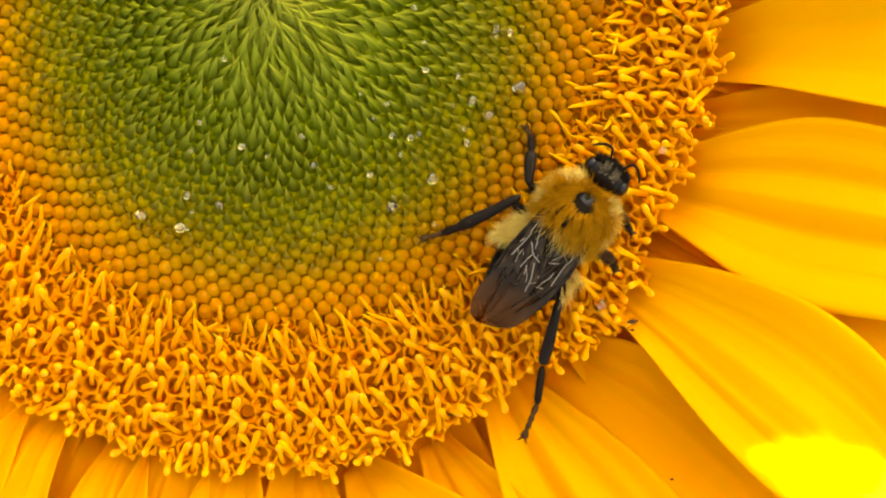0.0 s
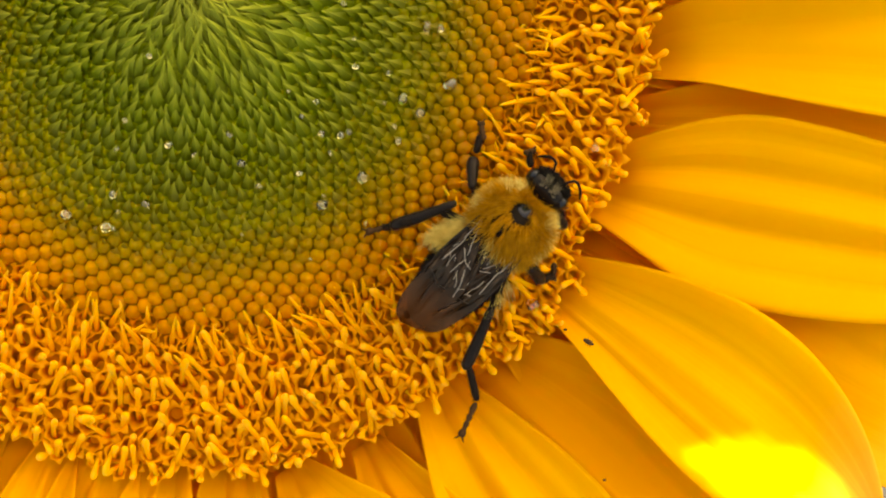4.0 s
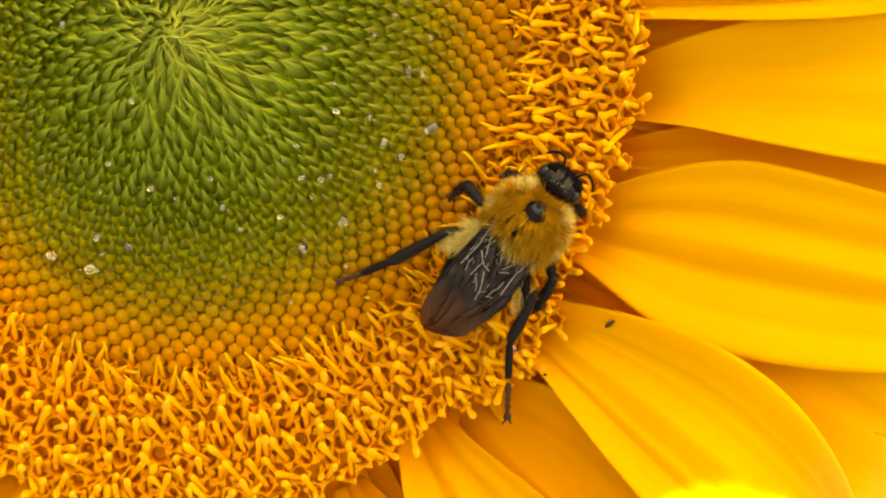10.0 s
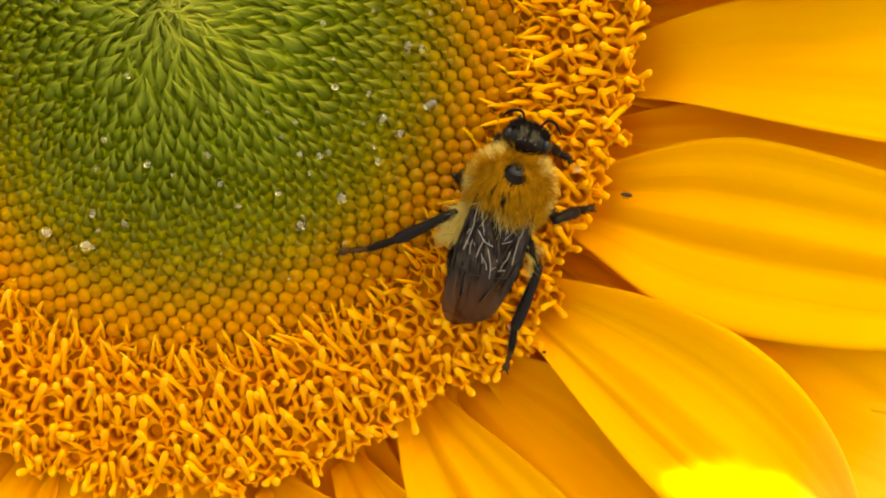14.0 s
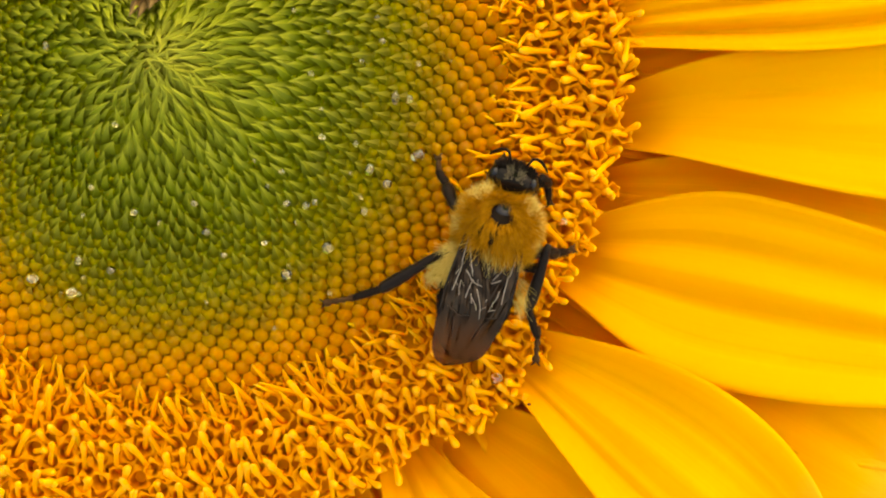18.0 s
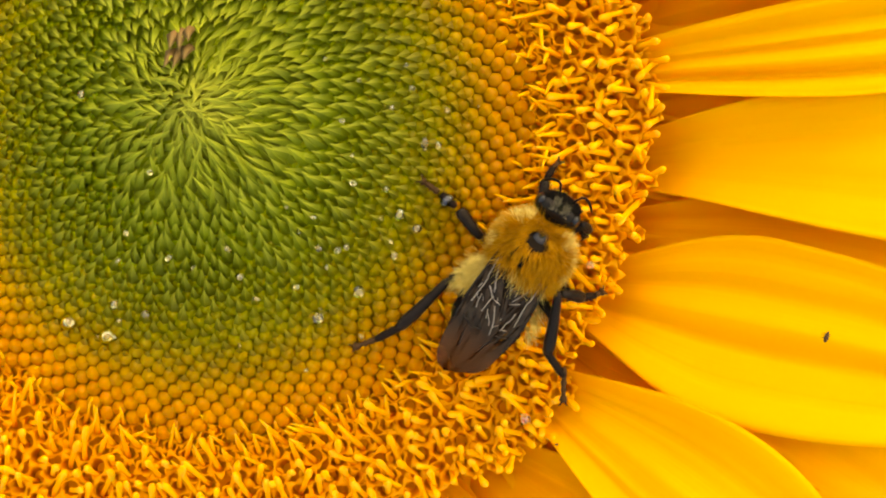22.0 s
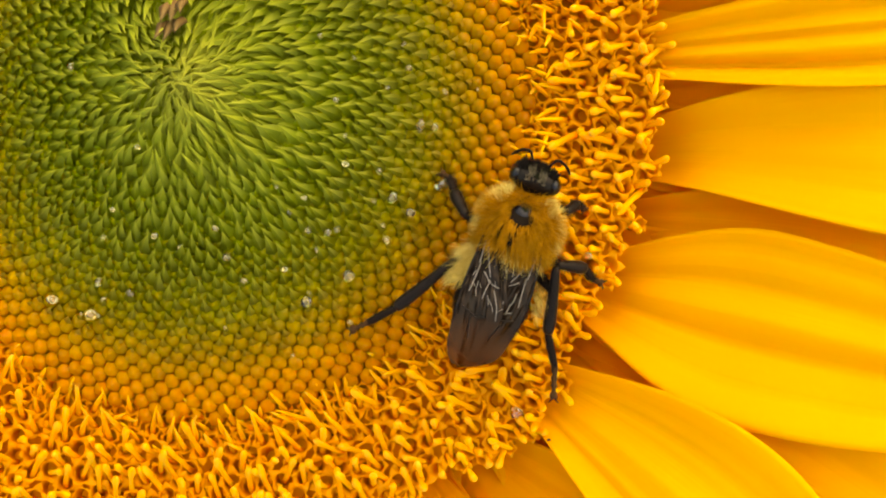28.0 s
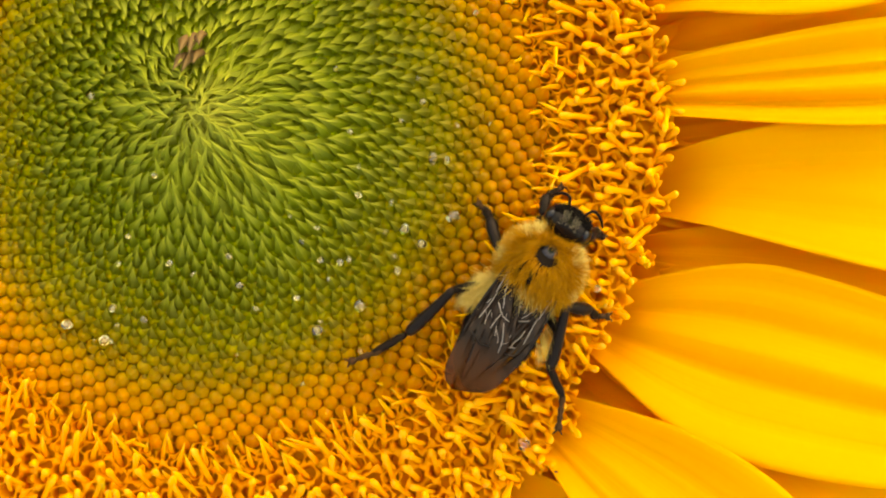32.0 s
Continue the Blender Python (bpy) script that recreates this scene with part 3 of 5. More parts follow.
            if rng.random() < 0.97:
                put("anther_rod", "", ANTHER, rods, (rng.uniform(0.92, 1.1), l * 0.36, l * 0.36), -0.75, rng.gauss(4, 24), rng.uniform(-14, 14), -0.35)
            wide = s * rng.uniform(1.0, 1.28) * (0.72 if r > rim(t) - 1.0 else 1.0)
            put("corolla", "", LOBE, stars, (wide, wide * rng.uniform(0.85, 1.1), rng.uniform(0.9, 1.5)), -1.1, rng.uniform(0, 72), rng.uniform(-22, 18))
    for kind, (label, mat, shapes, places) in kinds.items():
        places.sort(key=lambda q: (q[2] - 20) ** 2 + (q[3] + 10) ** 2)
        near, rest = places[:300], places[300:]
        soft = mat != BRACT
        data = [mesh_of(kind, mat, s, smooth=soft) for s in shapes]
        for i, m, _, _ in near:
            m = m.copy()
            m.translation *= MM
            part(kind, data[i], flower, m=lift @ m)
        if rest:
            g = Geo()
            for i, m, _, _ in rest:
                v, f, h = shapes[i]
                a = np.array([tuple(p) for p in v]) @ np.array(m.to_3x3()).T + np.array(m.translation)
                g.add(a, f, h)
            tagged(part(kind + "_field", g.mesh(kind + "_field", mat, soft), flower, m=lift), kind="stuff")
    # a few withered scales above the middle
    for k in range(6):
        m = pose((-1.5 + 0.5 * (k % 3)) * MM, (4.0 + 0.8 * (k // 3) + 0.15 * k) * MM, (dome(4.8) + 0.3) * MM, 15, 0, 165 + 5 * k)
        v = [(p[0] * 1.0, p[1] * 2.2, p[2] * 2.0) for p in long_bracts[k % 3][0]]
        part("withered_bract", mesh_of("withered_bract", WITHERED, (v, *long_bracts[k % 3][1:])), flower, "brown withered scale", lift @ m)
    return flower


# ---- nectar droplets on the disc ----
DROPLETS = [(17.31, -6.25, 0.50), (13.94, -7.26, 0.30), (15.19, -8.25, 0.32), (11.1, -12.7, 0.42), (8.22, -14.6, 0.36), (2.72, -11.7, 0.30), (-6.87, -16.0, 0.38), (-4.0, -14.4, 0.28),
            (22.9, -21.8, 0.45), (27.5, -10.8, 0.3), (15.7, -2.2, 0.38), (16.7, -2.3, 0.25), (10.7, -5.1, 0.2), (13.0, -5.5, 0.2), (8.3, -9.7, 0.25), (9.6, -9.8, 0.22), (13.6, -10.2, 0.25),
            (-6.3, -13.7, 0.28), (-9.7, -15.1, 0.36), (-2.2, -10.4, 0.22), (-3.2, -4.5, 0.2), (3.9, -13.3, 0.25), (11.2, -15.9, 0.2), (-8.3, 1.0, 0.3), (14.8, 1.7, 0.22), (17.3, 0.2, 0.2), (14.4, 3.3, 0.2)]


def make_droplets():
    rng = random.Random(11)
    fine = []
    for _ in range(26):
        d, t = rng.uniform(9, 20), radians(rng.uniform(-130, 25))
        fine.append((d * math.cos(t), d * math.sin(t), rng.uniform(0.12, 0.2)))
    for x, y, r in DROPLETS + fine:
        verts, faces, uv = ball((0, 0, 0), (r, r * rng.uniform(0.8, 1.35), r * 0.9), 12, 8)
        verts = [v * (1 + 0.35 * noise.noise(v * 2.2 + Vector((x, y, 0)))) for v in verts]
        d = math.hypot(x, y)
        top = dome(d) + (1.0 if d > 25 else 0.45)
        ob = new("nectar_droplet", mesh_of("nectar_droplet", DROP, (verts, faces, uv)))
        ob.matrix_basis = pose(x * MM, y * MM, (top + 0.5 * r) * MM, 0, 0, rng.uniform(0, 180))
        tagged(ob, "clear glistening droplet of nectar on the disc", "droplet", "nectar droplets")


# ---- the bumblebee: +y ahead, +x to its right, z up, from the level of its feet ----
BEE_Z = 0.8 * MM


def fur(count, seed, place, length, thick=0.035, lean=(0, -0.5, 0), spread=0.35, clump=0.0):
    """Hairs as slim three-sided spines; place(rng) gives a root and its outward normal."""
    rng = random.Random(seed)
    v, f, h = [], [], []
    for _ in range(count):
        p, n = place(rng)
        d = (n + Vector(lean) + noise.noise_vector(p * 1.3) * clump + Vector((rng.gauss(0, spread), rng.gauss(0, spread), rng.gauss(0, spread)))).normalized()
        l = length * rng.uniform(0.6, 1.25)
        side = d.orthogonal().normalized()
        other = d.cross(side)
        i = len(v)
        bow = n * (-0.12 * l)
        for w, q, sh in ((1.0, p, 0), (0.8, p + d * l * 0.55 - bow * 0.6, 0.5)):
            for k in range(3):
                a = 2 * math.pi * k / 3
                v.append(q + (side * math.cos(a) + other * math.sin(a)) * thick * w)
                h.append((k / 3, sh))
        v.append(p + d * l)
        h.append((0, 1))
        f += [(i + k, i + (k + 1) % 3, i + 3 + (k + 1) % 3, i + 3 + k) for k in range(3)] + [(i + 3 + k, i + 3 + (k + 1) % 3, i + 6) for k in range(3)]
    return v, f, h


def on_ball(centre, radii, keep):
    """Random roots on an ellipsoid where keep(unit point) holds."""
    def place(rng):
        while True:
            u = Vector((rng.gauss(0, 1), rng.gauss(0, 1), rng.gauss(0, 1))).normalized()
            if keep(u):
                p = Vector((u.x * radii[0], u.y * radii[1], u.z * radii[2]))
                n = Vector((u.x / radii[0], u.y / radii[1], u.z / radii[2])).normalized()
                return p + Vector(centre), n
    return place


TH_C, TH_R = (0, 0.05, 2.9), (2.3, 2.2, 2.0)
AB_C, AB_R = (0, -4.7, 1.9), (2.3, 3.7, 1.35)


def wing_mesh(name, length, inner, outer, seed):
    """A folded fore wing along -y, rippled towards its tip."""
    nu, nv = 44, 36
    top, uv = [], []
    for i in range(nu + 1):
        u = i / nu
        k = 0.22 + 0.78 * math.sin(math.pi / 2 * min(1.0, u / 0.62)) ** 1.1
        close = max(0.0, 1 - max(0, (u - 0.78) / 0.22) ** 2.2) ** 0.5
        for j in range(nv + 1):
            v = j / nv
            x = (-outer + (outer + inner) * v) * k * close
            z = 0.16 * math.sin(v * 9 + 1) * min(1, u * 2) + 0.20 * u * math.sin(v * 21 + u * 3 + seed) * min(1, u * 1.5) * (1 - v * 0.4)
            z += -0.35 * (v - 0.4) ** 2
            # fine pleats: slanting near the root, lengthwise towards the tip
            z += 0.26 * (abs(math.sin(v * 13 + 3 * u + seed)) ** 0.6 - 0.6) * min(1, u * 3) * min(1, (1.02 - u) * 3.2)
            z += 0.05 * math.sin(v * 17 - u * 38 + seed * 2) * max(0, 1 - abs(u - 0.38) / 0.3)
            top.append((x, -u * length, z))
            uv.append((v, u))
    top = np.array(top)
    n, row = len(top), nv + 1
    verts = np.concatenate([top, top - np.array([0, 0, 0.03])])
    faces = []
    for i in range(nu):
        for j in range(nv):
            a = i * row + j
            faces.append((a, a + 1, a + row + 1, a + row))
            faces.append((n + a, n + a + row, n + a + row + 1, n + a + 1))
    edge = [i * row for i in range(nu + 1)] + [nu * row + j for j in range(1, nv + 1)] + [i * row + nv for i in range(nu - 1, -1, -1)] + [j for j in range(nv - 1, 0, -1)]
    for a, b in zip(edge, edge[1:] + edge[:1]):
        faces.append((a, n + a, n + b, b))
    return mesh_of(name, WING, (verts, faces, uv + uv)), top.reshape(nu + 1, row, 3)


def vein_tube(grid, path, rad):
    """A vein that follows the wing's surface through (along, across) pairs."""
    nu, nv = grid.shape[0] - 1, grid.shape[1] - 1
    pts = []
    for (a, b), (c, d) in zip(path, path[1:]):
        for k in range(6):
            s = k / 6
            gi, gj = (a + (c - a) * s) * nu, (b + (d - b) * s) * nv
            i, j = min(nu - 1, int(gi)), min(nv - 1, int(gj))
            fi, fj = gi - i, gj - j
            p = (grid[i, j] * (1 - fi) + grid[i + 1, j] * fi) * (1 - fj) + (grid[i, j + 1] * (1 - fi) + grid[i + 1, j + 1] * fi) * fj
            pts.append((p[0], p[1], p[2] + 0.03))
    pts = [q for i, q in enumerate(pts) if i == 0 or q != pts[i - 1]]
    return tube(pts, [rad] * len(pts), 5)


# lengths of thigh, shin, instep and toes
LEG_SIZES = {"fore": (2.0, 1.6, 1.1, 1.1), "mid": (2.8, 2.6, 1.4, 1.5), "hind": (4.0, 5.0, 2.7, 2.6)}
HIPS = {"fore": (1.1, 1.9, 1.6), "mid": (1.6, 0.1, 1.5), "hind": (1.5, -2.0, 1.5)}


def make_bee():
    bee = tagged(new("bumblebee"), "furry bumblebee with golden thorax and smoky wings foraging on the disc", "bee")
    # thorax with golden fur and a bald shining patch
    thorax = part("thorax", mesh_of("thorax", CUTICLE, ball(TH_C, TH_R, 28, 18)), bee, "thorax with dense golden fur and a bald black patch")
    spot = Vector((0, 0.36, 0.93)).normalized()
    worn = Vector((-0.22, -0.30, 0.92)).normalized()
    golden = on_ball(TH_C, TH_R, lambda u: not ((u - worn).length < 0.36 and noise.noise(u * 7) > -0.05) and u.z > -0.35 and not (u.y < -0.55 and u.z > 0.35 and abs(u.x) < 0.3 and int(u.x * 40) % 2) and not (u.y < -0.74 and u.z < 0.62 and noise.noise(u * 8) > -0.2) and (u - spot).length > 0.33 and not (u.y > 0.6 and abs(u.x) > 0.55))
    part("fur", mesh_of("fur", FUR_GOLD, fur(11000, 1, golden, 1.2, 0.017, (0, -0.75, 0.0), 0.16, 1.1)), thorax, "golden yellow fur")
    fringe = on_ball(TH_C, TH_R, lambda u: u.z > -0.1 and u.y < -0.62 and u.z < 0.75)
    part("fur", mesh_of("fur", FUR_PALE, fur(190, 7, fringe, 1.6, 0.017, (0, -0.5, 0.25), 0.4, 0.6)), thorax, "long straw-coloured hairs at the back of the thorax")
    pale = on_ball(TH_C, TH_R, lambda u: u.z > -0.3 and ((u.y > 0.45 and abs(u.x) > 0.45 and u.z < 0.6) or (abs(u.x) > 0.85 and u.z < 0.4)))
    part("fur", mesh_of("fur", FUR_PALE, fur(2000, 2, pale, 1.0, 0.018, (0, 0.0, 0.1), 0.2, 0.7)), thorax, "pale yellow fur of the collar and sides")
    part("bald_patch", mesh_of("bald_patch", EYE, ball((0, 0.85, 4.55), (0.64, 0.80, 0.26), 18, 10)), thorax, "bald shining black patch")
    # abdomen: black, pale yellow fur on its first rings
    abdomen = part("abdomen", mesh_of("abdomen", CUTICLE, ball(AB_C, AB_R, 28, 20)), bee, "dark banded abdomen under the folded wings")
    for k in range(4):
        y = -3.2 - 1.45 * k
        s = math.sqrt(max(0.05, 1 - ((y - AB_C[1]) / AB_R[1]) ** 2))
        ring = [(AB_R[0] * s * 1.01 * math.cos(a), y, AB_C[2] + AB_R[2] * s * 1.01 * math.sin(a)) for a in [2 * math.pi * i / 30 for i in range(31)]]
        part("band", mesh_of("band", CUTICLE, tube(ring, [0.10] * 31, 6, up=(0, 1, 0))), abdomen, "black rim of a ring of the abdomen")
    pale = on_ball(AB_C, (2.7, 3.8, 1.35), lambda u: -0.1 < u.z < 0.7 and ((u.x < -0.56 and 0.15 < u.y < 0.8) or (u.x > 0.7 and 0.05 < u.y < 0.5 and u.z < 0.4 and noise.noise(u * 11) > 0.3)))
    part("fur", mesh_of("fur", FUR_PALE, fur(2000, 3, pale, 1.6, 0.018, (0, -1.3, 0.25), 0.26, 0.9)), abdomen, "pale yellow fur of the first rings")
    black = on_ball(AB_C, AB_R, lambda u: u.z > -0.4 and u.y < 0.1)
    part("fur", mesh_of("fur", FUR_BLACK, fur(2200, 4, black, 0.5, 0.028, (0, -1.1, 0.0), 0.25)), abdomen, "short black fur of the tail end")
    # head
    hc = (0, 3.35, 2.85)
    head = part("head", mesh_of("head", HEAD, ball(hc, (1.65, 1.0, 1.3), 24, 14), ball((0, 4.0, 2.1), (0.75, 0.7, 0.9), 14, 8)), bee, "glossy black head")
    for s in (-1, 1):
        part("eye", mesh_of("eye", EYE, ball((1.32 * s, 3.35, 2.85), (0.48, 0.62, 1.0), 16, 12)), head, "glossy black compound eye")
        part("antenna", mesh_of("antenna", CUTICLE, tube([(0.35 * s, 4.0, 3.3), (0.65 * s, 4.55, 3.9), (0.85 * s, 4.9, 4.0), (1.1 * s, 5.0, 3.8), (1.45 * s, 4.95, 3.4), (1.8 * s, 4.75, 2.9), (2.05 * s, 4.5, 2.5)], [0.07, 0.08, 0.10, 0.11, 0.11, 0.11, 0.07], 8)), head, "bent black antenna")
        part("ocellus", mesh_of("ocellus", EYE, ball((0.25 * s, 3.25, 4.03), (0.13, 0.13, 0.1), 10, 6)), head)
    crown = on_ball(hc, (1.6, 1.0, 1.3), lambda u: u.z > -0.1 and u.y > 0.35 and abs(u.x) < 0.85)
    part("fur", mesh_of("fur", FUR_BLACK, fur(700, 5, crown, 0.42, 0.02, (0, 0.4, 0.2), 0.4)), head, "short black fur of the face")
    tuft = on_ball(hc, (1.6, 1.0, 1.3), lambda u: u.z > 0.5 and -0.25 < u.y < 0.5 and 0.08 < abs(u.x) < 0.4)
    part("fur", mesh_of("fur", FUR_GREY, fur(170, 6, tuft, 0.42, 0.02, (0, 0.5, 0.0), 0.35)), head, "greyish tuft on the crown of the head")
    # folded wings, the left one on top
    for side, at, tip, z0, z1 in (("right", (1.75, -1.1), (-0.15, -9.5), 4.25, 3.0), ("left", (-1.75, -1.0), (-0.55, -10.1), 4.45, 3.2)):
        length = math.hypot(tip[0] - at[0], tip[1] - at[1])
        out = -1 if side == "left" else 1
        me, grid = wing_mesh("wing", length, 2.7 if out < 0 else 1.6, 1.05 if out < 0 else 2.3, 1.0 if out < 0 else 2.5)
        yaw = math.degrees(math.atan2(tip[0] - at[0], -(tip[1] - at[1])))
        roll = -6 * out
        m = pose(at[0] * MM, at[1] * MM, z0 * MM, math.degrees(math.atan2(z0 - z1, length)), roll, yaw)
        wing = part("wing", me, bee, "folded smoky brown wing with dark veins", m)
        edge = 0.02 if out < 0 else 0.98
        flip = (lambda b: b) if out < 0 else (lambda b: 1 - b)
        dark = ([(0.02, edge), (0.35, edge), (0.72, edge)], [(0.55, flip(0.14)), (0.62, flip(0.4)), (0.60, flip(0.6))], [(0.62, flip(0.3)), (0.82, flip(0.35))])
        # veins coloured pale to stand for the silvery reflections along them
        pale = ([(0.05, flip(0.42)), (0.18, flip(0.50)), (0.34, flip(0.58))], [(0.28, flip(0.40)), (0.36, flip(0.60)), (0.38, flip(0.80))], [(0.34, flip(0.58)), (0.40, flip(0.50)), (0.50, flip(0.44))],
                [(0.22, flip(0.28)), (0.34, flip(0.22)), (0.46, flip(0.16))], [(0.40, flip(0.66)), (0.52, flip(0.74)), (0.64, flip(0.76))], [(0.03, flip(0.30)), (0.14, flip(0.26)), (0.24, flip(0.24))], [(0.36, flip(0.32)), (0.42, flip(0.30)), (0.48, flip(0.33))])
        for look_of, paths in ((VEIN, dark), (GLINT, pale)):
            for path in paths:
                part("vein", mesh_of("vein", look_of, vein_tube(grid, path, 0.035 if look_of == VEIN else 0.028)), wing)
        # short pale strokes: painted glints of the creases between the veins
        glint_rng = random.Random(31 + out)
        for _ in range(9):
            u0, v0 = glint_rng.uniform(0.2, 0.52), glint_rng.uniform(0.15, 0.85)
            du, dv = glint_rng.uniform(0.03, 0.10), glint_rng.uniform(-0.12, 0.12)
            path = [(u0, v0), (u0 + du * 0.5, v0 + dv * 0.7), (u0 + du, min(0.97, max(0.03, v0 + dv)))]
            part("fold", mesh_of("fold", GLINT, vein_tube(grid, path, glint_rng.uniform(0.012, 0.026))), wing)
        # the narrow hind wing below
        me, _ = wing_mesh("hind_wing", length * 0.68, 1.2, 0.8, 4.0)
        m = pose((at[0] + 0.15 * out) * MM, (at[1] - 0.3) * MM, (z0 - 0.25) * MM, math.degrees(math.atan2(z0 - z1, length)) + 2, roll * 2, yaw - 5 * out)
        part("hind_wing", me, bee, "narrow smoky hind wing", m)
    # legs: four pieces each, along +y from the joint nearer the ground to the one nearer the body
    legs = {}
    for kind, (a, b, c, d) in LEG_SIZES.items():
        big = {"fore": 0.8, "mid": 0.95, "hind": 0.94}[kind]
        femur = mesh_of("femur", CUTICLE, tube([(0, a * u, 0) for u in (0, 0.06, 0.3, 0.65, 0.9, 1.0)], [big * q for q in (0.22, 0.36, 0.44, 0.50, 0.42, 0.25)], 10, 0.85))
        # the shin widens to a flat paddle at its lower end
        tibia = mesh_of("tibia", PADDLE, tube([(0.05 * math.sin(3 * u), b * u, 0) for u in (0, 0.03, 0.1, 0.25, 0.45, 0.7, 0.92, 1.0)], [big * q for q in (0.24, 0.38, 0.45, 0.47, 0.43, 0.36, 0.32, 0.20)], 12, 1.0))
        instep = mesh_of("basitarsus", CUTICLE, tube([(0, c * u, 0) for u in (0, 0.05, 0.2, 0.6, 0.9, 1.0)], [big * q for q in (0.16, 0.27, 0.31, 0.33, 0.28, 0.16)], 10, 0.9))
        bead = [(0.0, 0.12), (0.05, 0.30), (0.16, 0.27), (0.22, 0.15), (0.30, 0.16), (0.38, 0.23), (0.45, 0.15), (0.58, 0.24), (0.66, 0.15), (0.80, 0.25), (0.92, 0.22), (1.0, 0.13)]
        toes = mesh_of("tarsus", FOOT, tube([(0, d * u, -0.05 * math.sin(9 * u)) for u, _ in bead], [big * q * 1.08 for _, q in bead], 8, 0.95),
                       *[tube([(0.08 * k, 0.06, 0.0), (0.26 * k, -0.16, 0.02), (0.36 * k, -0.30, -0.18)], [0.08, 0.06, 0.02], 5) for k in (-1, 1)])

        def bristles(count, seed, length, l, rad):
            def place(rng):
                t, u = rng.uniform(0, 2 * math.pi), rng.uniform(0.03, 0.9)
                n = Vector((math.cos(t), 0, math.sin(t)))
                return n * rad * 0.8 + Vector((0, u * l, 0)), n
            return mesh_of("bristles", FUR_BLACK, fur(count, seed, place, length, 0.014, (0, -0.7, 0), 0.3))
        hair = bristles(260, 21, 0.4, a, 0.40 * big), bristles(160, 22, 0.34, b, 0.42 * big), bristles(150, 24, 0.26, c, 0.28 * big), bristles(60, 23, 0.2, d, 0.18 * big)
        for side in ("left", "right"):
            made = []
            for nm, me, hr, what in zip(("femur", "tibia", "basitarsus", "tarsus"), (femur, tibia, instep, toes), hair, ("black hairy thigh", "glossy black paddle-shaped shin", "black first joint of the foot", "brown beaded foot with claws")):
                ob = part(nm, me, bee, "%s of a %s leg" % (what, kind))
                part("bristles", hr, ob)
                made.append(ob)
            legs[side, kind] = made
    return bee, legs


def aim(a, b):
    """A pose at a whose +y looks at b, its z kept up."""
    d = (b - a).normalized()
    side = d.cross(Vector((0, 0, 1)))
    side = side.normalized() if side.length > 1e-6 else Vector((1, 0, 0))
    up = side.cross(d)
    m = Matrix((side, d, up)).transposed().to_4x4()
    m.translation = a
    return m


def between(rows, t):
    """Straight interpolation in rows of (t, x, y)."""
    if t <= rows[0][0]:
        return Vector((*rows[0][1:], 0))
    for a, b in zip(rows, rows[1:]):
        if t <= b[0]:
            s = (t - a[0]) / (b[0] - a[0])
            return Vector((*a[1:], 0)).lerp(Vector((*b[1:], 0)), s)
    return Vector((*rows[-1][1:], 0))


def leg_rows(side, kind, joints, bee_rows):
    """Poses of thigh, shin, instep and toes in the bee's space: knee and ankle are given in its plan, instep and toe on the flower."""
    _, shin, foot, toes = LEG_SIZES[kind]
    sx = -1 if side == "left" else 1
    hip = Vector((HIPS[kind][0] * sx, HIPS[kind][1], HIPS[kind][2]))
    top = {"fore": 2.6, "mid": 3.0, "hind": 2.7}[kind]
    out = [], [], [], []

    def rise(length, a, b, most):
        flat = (a - b).xy.length
        return min(most, math.sqrt(max(0.0, length * length - flat * flat)))
    for t, m in bee_rows:
        knee, ankle = between(joints[side, kind, "knee"], t), between(joints[side, kind, "ankle"], t)
        on_flower = m.inverted()
        instep, toe = [on_flower @ (between(joints[side, kind, n], t) * MM) / MM for n in ("instep", "toe")]
        toe.z = 0.15
        instep.z = toe.z + rise(toes, instep, toe, 0.45)
        ankle.z = instep.z + rise(foot, ankle, instep, 0.8)
        knee.z = min(top, ankle.z + rise(shin, knee, ankle, 3.0))
        for rows, a, b in zip(out, (knee, ankle, instep, toe), (hip, knee, ankle, instep)):
            rows.append((t, aim(a * MM, b * MM)))
    return out


# ---- the tiny beetle on the petals ----
def make_beetle():
    ob = tagged(new("tiny_beetle"), "tiny dark slender beetle crawling over the yellow petals", "beetle")
    part("body", mesh_of("body", MITE, tube([(0, y, 0.22) for y in (-0.42, -0.36, -0.1, 0.12, 0.2, 0.32, 0.40)], [0.04, 0.12, 0.17, 0.15, 0.10, 0.10, 0.04], 10)), ob)
    for s in (-1, 1):
        for y in (-0.12, 0.06, 0.2):
            part("leg", mesh_of("leg", MITE, tube([(0, y, 0.2), (0.2 * s, y, 0.22), (0.3 * s, y - 0.03, 0.0)], [0.03, 0.025, 0.015], 5)), ob)
    return ob


